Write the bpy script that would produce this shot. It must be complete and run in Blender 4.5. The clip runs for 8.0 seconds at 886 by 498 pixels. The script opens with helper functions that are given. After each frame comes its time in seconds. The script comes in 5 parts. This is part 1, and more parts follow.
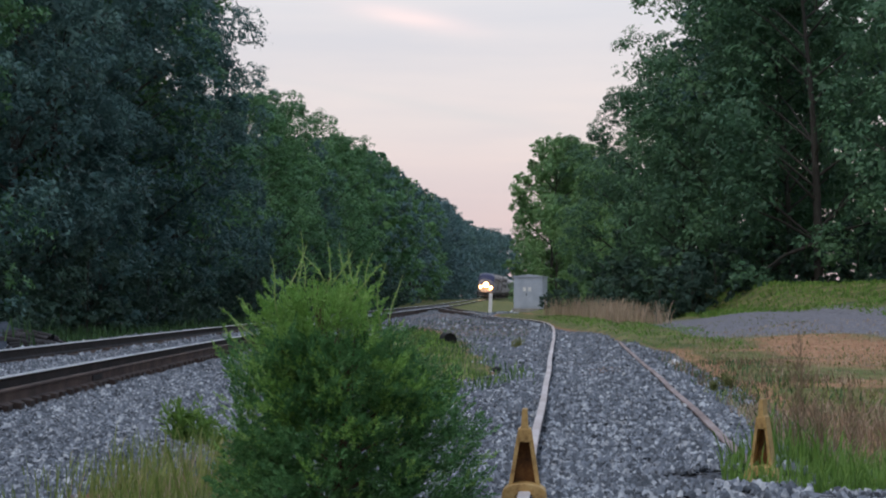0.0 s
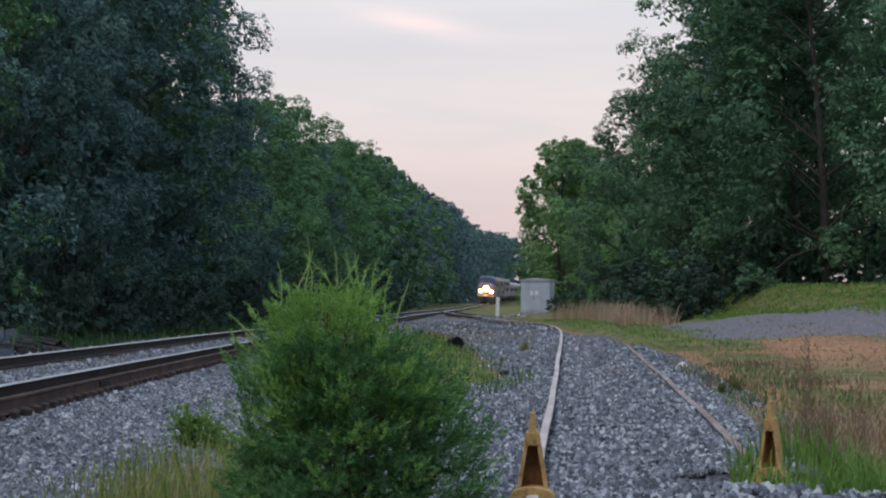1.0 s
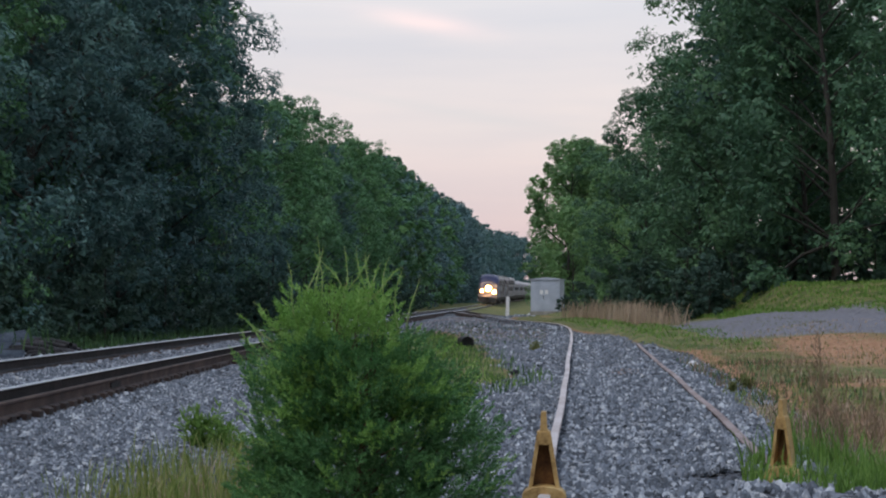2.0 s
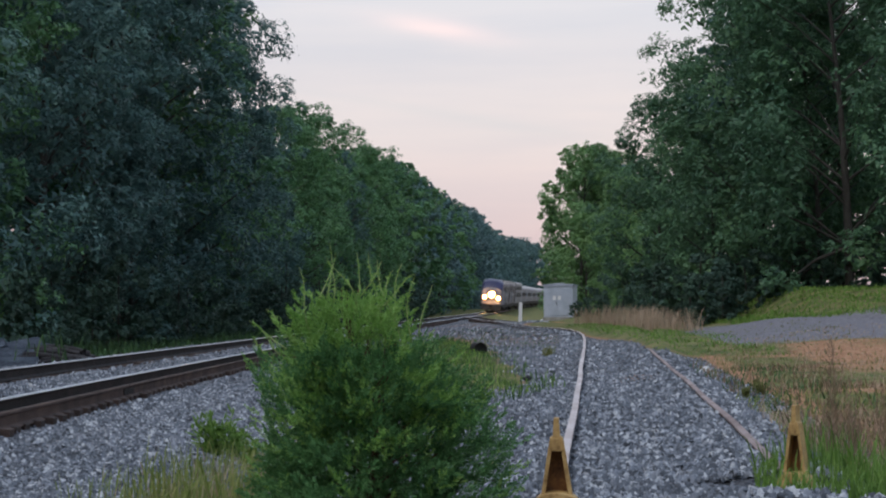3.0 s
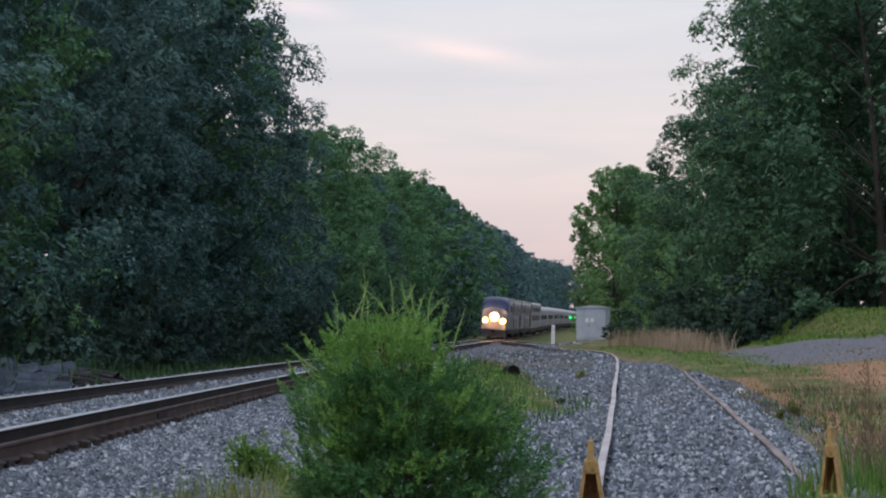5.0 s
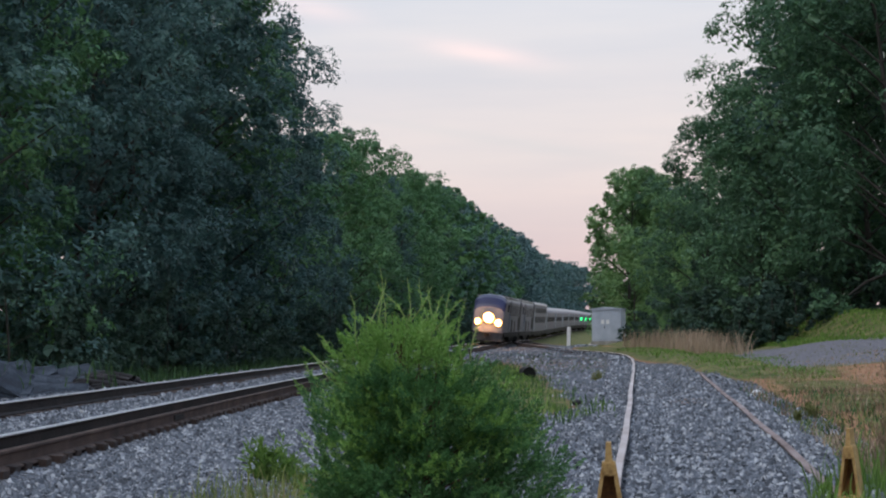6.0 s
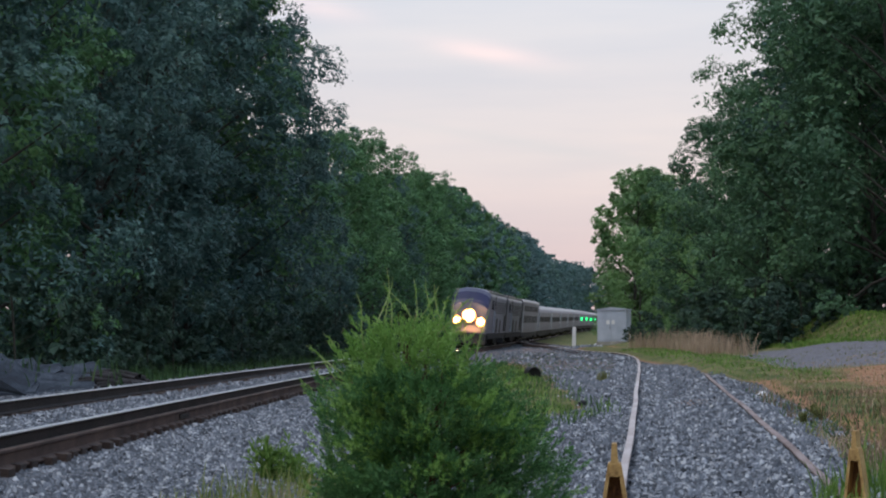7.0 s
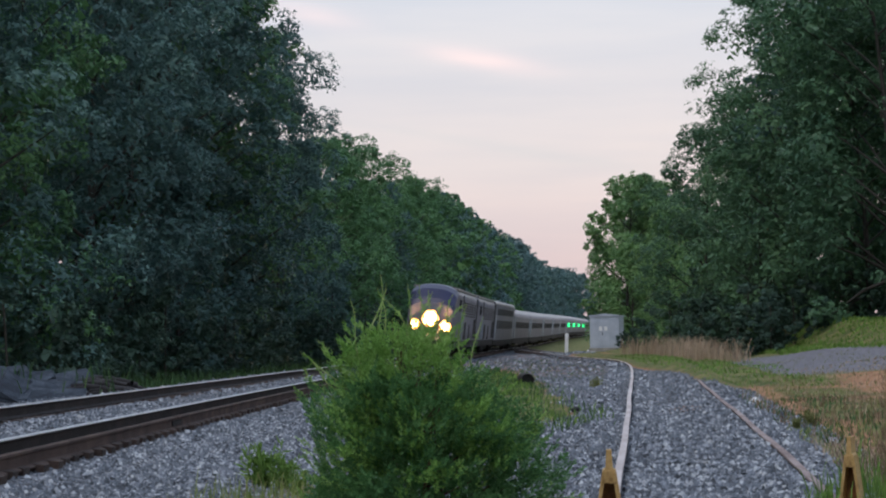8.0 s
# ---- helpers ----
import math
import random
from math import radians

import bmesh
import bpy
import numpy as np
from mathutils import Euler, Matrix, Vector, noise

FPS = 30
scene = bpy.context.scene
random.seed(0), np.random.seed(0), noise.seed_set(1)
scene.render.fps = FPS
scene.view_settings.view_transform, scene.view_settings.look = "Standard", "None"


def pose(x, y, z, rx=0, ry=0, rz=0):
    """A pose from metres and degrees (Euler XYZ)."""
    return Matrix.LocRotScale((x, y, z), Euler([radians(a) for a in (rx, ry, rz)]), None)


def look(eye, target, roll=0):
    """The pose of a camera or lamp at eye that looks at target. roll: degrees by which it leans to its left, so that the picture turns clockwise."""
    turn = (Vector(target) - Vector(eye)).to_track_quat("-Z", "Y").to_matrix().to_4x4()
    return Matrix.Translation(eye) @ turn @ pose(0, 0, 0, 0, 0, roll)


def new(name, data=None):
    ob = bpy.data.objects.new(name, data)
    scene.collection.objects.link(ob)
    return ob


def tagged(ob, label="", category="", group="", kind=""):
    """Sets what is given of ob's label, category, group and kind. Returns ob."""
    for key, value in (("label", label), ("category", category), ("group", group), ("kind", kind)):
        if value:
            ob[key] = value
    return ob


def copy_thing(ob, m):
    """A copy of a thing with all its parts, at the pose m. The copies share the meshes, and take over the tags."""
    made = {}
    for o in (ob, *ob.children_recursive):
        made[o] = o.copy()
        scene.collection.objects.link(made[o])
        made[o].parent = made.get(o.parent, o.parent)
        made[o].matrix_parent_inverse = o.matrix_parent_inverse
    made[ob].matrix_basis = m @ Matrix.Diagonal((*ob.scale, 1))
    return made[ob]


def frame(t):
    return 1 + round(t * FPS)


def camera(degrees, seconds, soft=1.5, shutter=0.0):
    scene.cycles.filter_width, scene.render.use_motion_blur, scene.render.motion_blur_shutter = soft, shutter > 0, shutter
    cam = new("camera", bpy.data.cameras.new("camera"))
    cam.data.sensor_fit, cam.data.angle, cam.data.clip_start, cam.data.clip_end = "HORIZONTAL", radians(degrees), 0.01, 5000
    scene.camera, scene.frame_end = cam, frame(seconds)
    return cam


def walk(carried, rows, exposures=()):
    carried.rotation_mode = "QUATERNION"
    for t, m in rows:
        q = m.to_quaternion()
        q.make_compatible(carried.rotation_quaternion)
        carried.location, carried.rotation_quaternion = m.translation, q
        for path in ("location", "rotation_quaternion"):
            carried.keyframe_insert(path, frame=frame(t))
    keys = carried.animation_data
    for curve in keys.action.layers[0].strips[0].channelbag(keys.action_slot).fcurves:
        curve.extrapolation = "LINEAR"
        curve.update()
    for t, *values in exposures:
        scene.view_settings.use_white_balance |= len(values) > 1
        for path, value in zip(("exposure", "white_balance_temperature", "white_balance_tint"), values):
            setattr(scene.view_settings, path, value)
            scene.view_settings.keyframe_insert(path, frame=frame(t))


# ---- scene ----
cam = camera(27.533, 8.0, soft=2.1)
PATH = [
    (0, look((0.0000, -0.0000, 1.2000), (0.0000, 99.9486, 4.4046), 0.350)),
    (0.5, look((0.0022, 0.0028, 1.1996), (-0.3181, 99.9452, 4.5777), 0.158)),
    (1, look((0.0008, 0.0099, 1.1988), (-0.3744, 99.9504, 4.6280), -0.000)),
    (1.5, look((-0.0028, 0.0189, 1.1979), (-0.5962, 99.9602, 4.5708), -0.165)),
    (3, look((0.0010, 0.0119, 1.2013), (-1.6126, 99.9285, 4.9524), -0.392)),
    (3.5, look((0.0040, -0.0046, 1.2070), (-1.9175, 99.8951, 5.2507), -0.467)),
    (4, look((0.0020, -0.0023, 1.2050), (-2.2699, 99.8734, 5.6407), -0.420)),
    (4.5, look((0.0003, 0.0083, 1.2008), (-2.7949, 99.8537, 6.0044), -0.465)),
    (6, look((-0.0171, 0.0269, 1.1992), (-4.2277, 99.8059, 6.3402), -0.701)),
    (6.5, look((-0.0204, 0.0098, 1.2009), (-4.4517, 99.7816, 6.2961), -0.568)),
    (7, look((-0.0226, 0.0231, 1.2042), (-4.5481, 99.7894, 6.3240), -0.432)),
    (7.5, look((-0.0227, 0.0221, 1.2040), (-4.0328, 99.8035, 6.4573), -0.455)),
    (8, look((-0.0323, 0.0641, 1.2023), (-4.1338, 99.8297, 6.6797), -0.487)),
]
walk(cam, PATH)

# ---- light ----
SUN_EL, SUN_AZ = 58.0, 215.0
world = bpy.data.worlds.new("dusk_sky")
scene.world = world
world.use_nodes = True
wn, wl = world.node_tree.nodes, world.node_tree.links
wn.clear()
w_out = wn.new("ShaderNodeOutputWorld")
w_bg = wn.new("ShaderNodeBackground")
w_sky = wn.new("ShaderNodeTexSky")
w_sky.sky_type, w_sky.sun_disc = "NISHITA", False
w_sky.sun_elevation, w_sky.sun_rotation = radians(SUN_EL), radians(SUN_AZ)
w_sky.air_density, w_sky.dust_density, w_sky.ozone_density = 1.0, 3.0, 1.5
w_co = wn.new("ShaderNodeTexCoord")
w_sep = wn.new("ShaderNodeSeparateXYZ")
wl.new(w_co.outputs["Generated"], w_sep.inputs[0])
# thin overcast: pink near the horizon, cream above it, pale blue higher up
w_ramp = wn.new("ShaderNodeValToRGB")
wl.new(w_sep.outputs["Z"], w_ramp.inputs[0])
cr = w_ramp.color_ramp
cr.elements[0].position, cr.elements[0].color = 0.0, (6.0, 4.6, 4.9, 1)
cr.elements[1].position, cr.elements[1].color = 1.0, (3.9, 5.4, 7.8, 1)
for p, c in ((0.045, (6.9, 5.6, 5.6, 1)), (0.10, (7.55, 6.85, 6.7, 1)), (0.175, (6.8, 6.9, 7.3, 1)), (0.27, (5.7, 6.7, 7.9, 1))):
    el = cr.elements.new(p)
    el.color = c
w_map = wn.new("ShaderNodeMapping")
w_map.inputs["Scale"].default_value = (2.2, 2.2, 17.0)
w_map.inputs["Rotation"].default_value = (0.0, 0.06, 0.0)
wl.new(w_co.outputs["Generated"], w_map.inputs[0])
w_noise = wn.new("ShaderNodeTexNoise")
w_noise.inputs["Scale"].default_value, w_noise.inputs["Detail"].default_value = 2.3, 5
wl.new(w_map.outputs[0], w_noise.inputs["Vector"])
w_cr = wn.new("ShaderNodeValToRGB")
w_cr.color_ramp.elements[0].position, w_cr.color_ramp.elements[0].color = 0.36, (0.94, 0.945, 0.97, 1)
w_cr.color_ramp.elements[1].position, w_cr.color_ramp.elements[1].color = 0.66, (1.05, 1.015, 1.0, 1)
wl.new(w_noise.outputs["Fac"], w_cr.inputs[0])
w_mul = wn.new("ShaderNodeMix")
w_mul.data_type, w_mul.blend_type = "RGBA", "MULTIPLY"
w_mul.inputs["Factor"].default_value = 1.0
wl.new(w_ramp.outputs[0], w_mul.inputs[6])
wl.new(w_cr.outputs[0], w_mul.inputs[7])
w_mix = wn.new("ShaderNodeMix")
w_mix.data_type = "RGBA"
w_mix.inputs["Factor"].default_value = 0.94
wl.new(w_sky.outputs[0], w_mix.inputs[6])
wl.new(w_mul.outputs[2], w_mix.inputs[7])


def sky_math(op, a, b):
    m = wn.new("ShaderNodeMath")
    m.operation = op
    for k, v in enumerate((a, b)):
        if isinstance(v, (int, float)):
            m.inputs[k].default_value = v
        else:
            wl.new(v, m.inputs[k])
    return m.outputs[0]


# thin wisps of cloud still lit pink: azimuth, height, half length, half thickness, strength
sky_now = w_mix.outputs[2]
for cx, cz, ln, th, power in ((-0.017, 0.158, 0.030, 0.0050, 2.0), (-0.11, 0.182, 0.022, 0.006, 1.4), (0.02, 0.105, 0.05, 0.004, -0.35), (-0.05, 0.118, 0.06, 0.003, -0.2)):
    dx = sky_math("SUBTRACT", w_sep.outputs["X"], cx)
    dz = sky_math("SUBTRACT", w_sep.outputs["Z"], cz)
    dz = sky_math("ADD", dz, sky_math("MULTIPLY", dx, 0.16))
    q = sky_math("ADD", sky_math("POWER", sky_math("ABSOLUTE", sky_math("DIVIDE", dx, ln), 0), 2.0), sky_math("POWER", sky_math("ABSOLUTE", sky_math("DIVIDE", dz, th), 0), 2.0))
    g = sky_math("MULTIPLY", sky_math("EXPONENT", sky_math("MULTIPLY", q, -1.0), 0), sky_math("MULTIPLY", w_noise.outputs["Fac"], power))
    g = sky_math("MULTIPLY", g, sky_math("GREATER_THAN", w_sep.outputs["Y"], 0.0))
    w_add = wn.new("ShaderNodeMix")
    w_add.data_type, w_add.blend_type, w_add.clamp_factor = "RGBA", "ADD", False
    wl.new(g, w_add.inputs["Factor"])
    wl.new(sky_now, w_add.inputs[6])
    w_add.inputs[7].default_value = (1.9, 0.75, 0.45, 1)
    sky_now = w_add.outputs[2]
wl.new(sky_now, w_bg.inputs["Color"])
w_bg.inputs["Strength"].default_value = 0.115
wl.new(w_bg.outputs[0], w_out.inputs["Surface"])

sun_data = bpy.data.lights.new("sun", "SUN")
sun_data.energy, sun_data.angle, sun_data.color = 1.3, radians(45), (1.0, 0.93, 0.86)
sun = new("sun", sun_data)
az, el_ = radians(SUN_AZ), radians(SUN_EL)
sun.matrix_world = look((0, 0, 60), (0 - math.sin(az) * math.cos(el_), 0 - math.cos(az) * math.cos(el_), 60 - math.sin(el_)))
scene.view_settings.exposure = 0.0


# ---- materials ----
def srgb(r, g, b):
    return tuple(((c / 255 + 0.055) / 1.055) ** 2.4 if c > 10 else c / 3294 for c in (r, g, b)) + (1,)


def material(name, colours, rough=0.85, metal=0.0, scale=4.0, fine=40.0, bump=0.3, island=0.0, objrand=0.0, spec=0.5, sub=0.0, emit=None, glow=0.0, dist=0.01):
    """Noise-mixed colours at two scales, fine relief, and an optional spread by loose piece or by object."""
    m = bpy.data.materials.new(name)
    m.use_nodes = True
    n, l = m.node_tree.nodes, m.node_tree.links
    b = n["Principled BSDF"]
    b.inputs["Roughness"].default_value, b.inputs["Metallic"].default_value = rough, metal
    b.inputs["Specular IOR Level"].default_value = spec
    co = n.new("ShaderNodeTexCoord")
    big, small = n.new("ShaderNodeTexNoise"), n.new("ShaderNodeTexNoise")
    for t, s, d in ((big, scale, 4), (small, fine, 3)):
        t.inputs["Scale"].default_value, t.inputs["Detail"].default_value = s, d
        l.new(co.outputs["Object"], t.inputs["Vector"])
    mixf = n.new("ShaderNodeMath")
    mixf.operation = "MULTIPLY_ADD"
    l.new(small.outputs["Fac"], mixf.inputs[0])
    mixf.inputs[1].default_value = 0.45
    l.new(big.outputs["Fac"], mixf.inputs[2])
    last = mixf
    geo = n.new("ShaderNodeNewGeometry") if island else None
    info = n.new("ShaderNodeObjectInfo") if objrand else None
    for src, sock, k in ((geo, "Random Per Island", island), (info, "Random", objrand)):
        if src:
            a = n.new("ShaderNodeMath")
            a.operation = "MULTIPLY_ADD"
            l.new(src.outputs[sock], a.inputs[0])
            a.inputs[1].default_value = k
            l.new(last.outputs[0], a.inputs[2])
            last = a
    sh = n.new("ShaderNodeMath")
    sh.operation = "SUBTRACT"
    l.new(last.outputs[0], sh.inputs[0])
    sh.inputs[1].default_value = 0.225 + 0.5 * (island + objrand)
    ramp = n.new("ShaderNodeValToRGB")
    l.new(sh.outputs[0], ramp.inputs[0])
    e = ramp.color_ramp.elements
    lo, hi = 0.5 - 0.22 - 0.42 * (island + objrand), 0.5 + 0.22 + 0.42 * (island + objrand)
    lo, hi = max(lo, 0.0), min(hi, 1.0)
    e[0].position, e[0].color = lo, colours[0]
    e[1].position, e[1].color = hi, colours[-1]
    for k, c in enumerate(colours[1:-1], 1):
        x = e.new(lo + (hi - lo) * k / (len(colours) - 1))
        x.color = c
    l.new(ramp.outputs[0], b.inputs["Base Color"])
    if bump:
        bp = n.new("ShaderNodeBump")
        bp.inputs["Strength"].default_value, bp.inputs["Distance"].default_value = bump, dist
        l.new(small.outputs["Fac"], bp.inputs["Height"])
        l.new(bp.outputs[0], b.inputs["Normal"])
    if sub:
        tr = n.new("ShaderNodeBsdfTranslucent")
        l.new(ramp.outputs[0], tr.inputs["Color"])
        mx = n.new("ShaderNodeMixShader")
        mx.inputs[0].default_value = sub
        l.new(b.outputs[0], mx.inputs[1])
        l.new(tr.outputs[0], mx.inputs[2])
        l.new(mx.outputs[0], n["Material Output"].inputs["Surface"])
    if emit:
        b.inputs["Emission Color"].default_value, b.inputs["Emission Strength"].default_value = emit, glow
    return m


M = {}
M["rail"] = material("rusty_rail_steel", [srgb(24, 20, 21), srgb(38, 31, 31), srgb(58, 47, 45)], 0.8, 0.2, 2.0, 60, 0.4)
M["rail_rust"] = material("brown_rusted_rail", [srgb(52, 40, 37), srgb(78, 60, 54), srgb(98, 78, 68)], 0.85, 0.1, 2.0, 60, 0.4)
M["railtop"] = material("polished_rail_head", [srgb(214, 216, 220), srgb(236, 236, 238)], 0.36, 0.5, 3.0, 80, 0.05)
M["railtop_rust"] = material("rusty_rail_head", [srgb(104, 84, 80), srgb(140, 120, 116), srgb(168, 152, 150)], 0.6, 0.15, 1.3, 60, 0.2)
M["railtop_old"] = material("dull_rail_head", [srgb(164, 146, 142), srgb(192, 180, 178), srgb(212, 204, 204)], 0.55, 0.25, 1.3, 60, 0.2)
M["tie"] = material("creosoted_tie_wood", [srgb(42, 33, 31), srgb(66, 53, 48), srgb(88, 72, 65)], 0.9, 0, 6, 50, 0.5, objrand=0.3)
M["stone"] = material("grey_ballast_stone", [srgb(42, 47, 54), srgb(84, 90, 100), srgb(120, 126, 137), srgb(190, 194, 200)], 0.85, 0, 6, 60, 0.35, island=0.8)
M["leaf_dark"] = material("dark_oak_leaf", [srgb(50, 80, 82), srgb(78, 110, 106), srgb(116, 148, 134)], 0.5, 0, 0.22, 9, 0, island=0.22, objrand=0.25, sub=0.3, spec=0.35)
M["leaf_mid"] = material("green_leaf", [srgb(52, 90, 66), srgb(82, 124, 82), srgb(120, 162, 98)], 0.45, 0, 0.25, 9, 0, island=0.3, objrand=0.22, sub=0.25, spec=0.35)
M["leaf_right"] = material("deep_green_leaf", [srgb(50, 80, 64), srgb(80, 116, 86), srgb(122, 160, 112)], 0.5, 0, 0.25, 9, 0, island=0.25, objrand=0.15, sub=0.28, spec=0.35)
# darker than the tree leaves: shade at the wood's foot put into colour
M["leaf_shrub"] = material("shaded_shrub_leaf", [srgb(40, 62, 56), srgb(60, 86, 74), srgb(88, 116, 94)], 0.5, 0, 0.25, 9, 0, island=0.3, objrand=0.2, sub=0.2, spec=0.3)
M["leaf_light"] = material("light_green_leaf", [srgb(74, 108, 74), srgb(106, 142, 90), srgb(142, 176, 112)], 0.45, 0, 0.3, 9, 0, island=0.3, objrand=0.15, sub=0.3, spec=0.35)
# blue-green and paler: distance haze put into the far trees' leaf colour
M["leaf_blue"] = material("haze_tinted_leaf", [srgb(74, 102, 108), srgb(94, 124, 126), srgb(116, 146, 140)], 0.45, 0, 0.2, 9, 0, island=0.3, objrand=0.2, sub=0.25, spec=0.35)
M["bark"] = material("grey_brown_bark", [srgb(44, 42, 40), srgb(68, 65, 60)], 0.95, 0, 3, 25, 0.7)
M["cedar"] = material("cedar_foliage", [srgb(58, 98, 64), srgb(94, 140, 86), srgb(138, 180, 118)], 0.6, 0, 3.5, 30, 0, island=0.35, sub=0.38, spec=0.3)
# fresh sprays, with the top light on the bush put into their brighter green
M["cedar_new_lit"] = material("fresh_cedar_growth_lit", [srgb(96, 140, 72), srgb(138, 180, 94), srgb(178, 208, 130)], 0.6, 0, 3.5, 30, 0, island=0.35, sub=0.35, spec=0.3)
M["cedar_tip"] = material("pale_cedar_shoot", [srgb(124, 146, 84), srgb(160, 176, 116), srgb(188, 196, 146)], 0.7, 0, 6, 30, 0, sub=0.2, spec=0.3)
# darker brown: shade between the stop's flanges put into the web colour
M["recess_shade"] = material("recess_shade_paint", [srgb(84, 54, 34), srgb(122, 84, 46), srgb(150, 112, 62)], 0.8, 0, 9, 60, 0.3)
M["cedar_bark"] = material("reddish_cedar_bark", [srgb(74, 56, 44), srgb(116, 92, 74)], 0.95, 0, 12, 90, 0.6)
M["grass"] = material("green_grass_blade", [srgb(76, 106, 50), srgb(106, 140, 64), srgb(140, 166, 88)], 0.6, 0, 0.8, 12, 0, island=0.4, sub=0.3, spec=0.3)
M["drygrass"] = material("dry_grass_stalk", [srgb(138, 118, 102), srgb(170, 148, 128), srgb(192, 174, 150)], 0.8, 0, 0.8, 12, 0, island=0.5, sub=0.2, spec=0.2)
M["olivegrass"] = material("olive_grass_blade", [srgb(86, 100, 58), srgb(118, 124, 76), srgb(152, 146, 102)], 0.7, 0, 0.5, 12, 0, island=0.5, sub=0.25, spec=0.2)
M["grass_olive"] = material("yellow_green_grass_blade", [srgb(84, 104, 54), srgb(122, 138, 74), srgb(160, 160, 102)], 0.65, 0, 0.8, 12, 0, island=0.5, sub=0.3, spec=0.25)
M["bankgrass"] = material("dark_bank_grass", [srgb(48, 74, 50), srgb(68, 98, 62), srgb(96, 124, 76)], 0.65, 0, 0.5, 12, 0, island=0.4, sub=0.25, spec=0.25)
M["yellow"] = material("weathered_yellow_paint", [srgb(134, 104, 60), srgb(178, 144, 90), srgb(198, 170, 116)], 0.65, 0.0, 9, 60, 0.25)
M["boxwall"] = material("pale_grey_sheet_metal", [srgb(158, 167, 182), srgb(184, 192, 205)], 0.5, 0.05, 1.5, 30, 0.05)
M["boxdark"] = material("dark_grey_metal", [srgb(60, 62, 66), srgb(84, 86, 90)], 0.5, 0.4, 3, 40, 0.1)
M["white"] = material("white_painted_plastic", [srgb(214, 214, 216), srgb(236, 236, 236)], 0.5, 0, 3, 40, 0.05)
M["concrete"] = material("grey_concrete", [srgb(128, 126, 122), srgb(164, 162, 156)], 0.9, 0, 3, 40, 0.3)
M["black"] = material("black_plastic", [srgb(12, 12, 13), srgb(26, 26, 27)], 0.7, 0, 5, 40, 0.1)
M["silver"] = material("brushed_stainless_steel", [srgb(112, 112, 123), srgb(140, 140, 150)], 0.5, 0.25, 0.6, 25, 0.05, spec=0.25)
M["roofsilver"] = material("bare_metal_roof", [srgb(150, 148, 150), srgb(178, 176, 176)], 0.5, 0.4, 0.8, 25, 0.05)
M["locogrey"] = material("silver_grey_paint", [srgb(114, 112, 124), srgb(138, 136, 147)], 0.5, 0.1, 0.7, 25, 0.04, spec=0.25)
M["locoblue"] = material("dark_blue_paint", [srgb(34, 34, 66), srgb(48, 47, 86)], 0.35, 0.1, 0.7, 25, 0.04)
M["under"] = material("black_undercarriage", [srgb(22, 21, 22), srgb(44, 41, 40)], 0.8, 0.2, 2, 25, 0.2)
M["glass"] = material("dark_tinted_glass", [srgb(12, 14, 20), srgb(20, 23, 32)], 0.6, 0, 1, 10, 0, spec=0.0)
M["coachglass"] = material("grey_tinted_glass", [srgb(24, 27, 37), srgb(36, 40, 53)], 0.5, 0, 1, 10, 0, spec=0.1)
# green emission on the panes stands for a reflected green light
M["greenwin"] = material("green_reflection_window", [srgb(20, 120, 60), srgb(30, 150, 80)], 0.3, 0, 1.2, 10, 0, emit=(0.0, 0.9, 0.22, 1), glow=2.6)
M["lamp"] = material("warm_headlight_lens", [srgb(255, 240, 210), srgb(255, 244, 220)], 0.2, 0, 1, 10, 0, emit=(1.0, 0.47, 0.17, 1), glow=110.0)
# orange emission stands for the lamp's halo; the disc is no source itself
M["halo_reflector"] = material("headlight_halo_glow", [srgb(230, 200, 150), srgb(240, 210, 160)], 0.3, 0.6, 1, 10, 0, emit=(1.0, 0.42, 0.14, 1), glow=2.2)
M["rock"] = material("grey_rock", [srgb(32, 38, 48), srgb(48, 56, 68), srgb(74, 82, 94)], 0.9, 0, 2.0, 14, 0.6)
M["deadwood"] = material("weathered_dead_wood", [srgb(26, 25, 27), srgb(44, 42, 45), srgb(70, 67, 70)], 0.9, 0, 2, 30, 0.5)


# ---- plan: the curved main line, the siding, the lie of the land ----
def smooth_table(ys, vs):
    """A natural cubic spline through a few stations."""
    ys, vs = np.array(ys, float), np.array(vs, float)
    n = len(ys)
    h = np.diff(ys)
    A, r = np.eye(n), np.zeros(n)
    for i in range(1, n - 1):
        A[i, i - 1], A[i, i], A[i, i + 1] = h[i - 1], 2 * (h[i - 1] + h[i]), h[i]
        r[i] = 6 * ((vs[i + 1] - vs[i]) / h[i] - (vs[i] - vs[i - 1]) / h[i - 1])
    m = np.linalg.solve(A, r)

    def at(y):
        y = np.asarray(y, float)
        yc = np.clip(y, ys[0], ys[-1])
        i = np.clip(np.searchsorted(ys, yc) - 1, 0, n - 2)
        a, b, hh = ys[i + 1] - yc, yc - ys[i], h[i]
        v = m[i] * a**3 / (6 * hh) + m[i + 1] * b**3 / (6 * hh) + (vs[i] / hh - m[i] * hh / 6) * a + (vs[i + 1] / hh - m[i + 1] * hh / 6) * b
        s0, s1 = (vs[1] - vs[0]) / h[0] - m[1] * h[0] / 6, (vs[-1] - vs[-2]) / h[-1] + m[-2] * h[-1] / 6
        return v + np.where(y < ys[0], (y - ys[0]) * s0, 0) + np.where(y > ys[-1], (y - ys[-1]) * s1, 0)

    return at


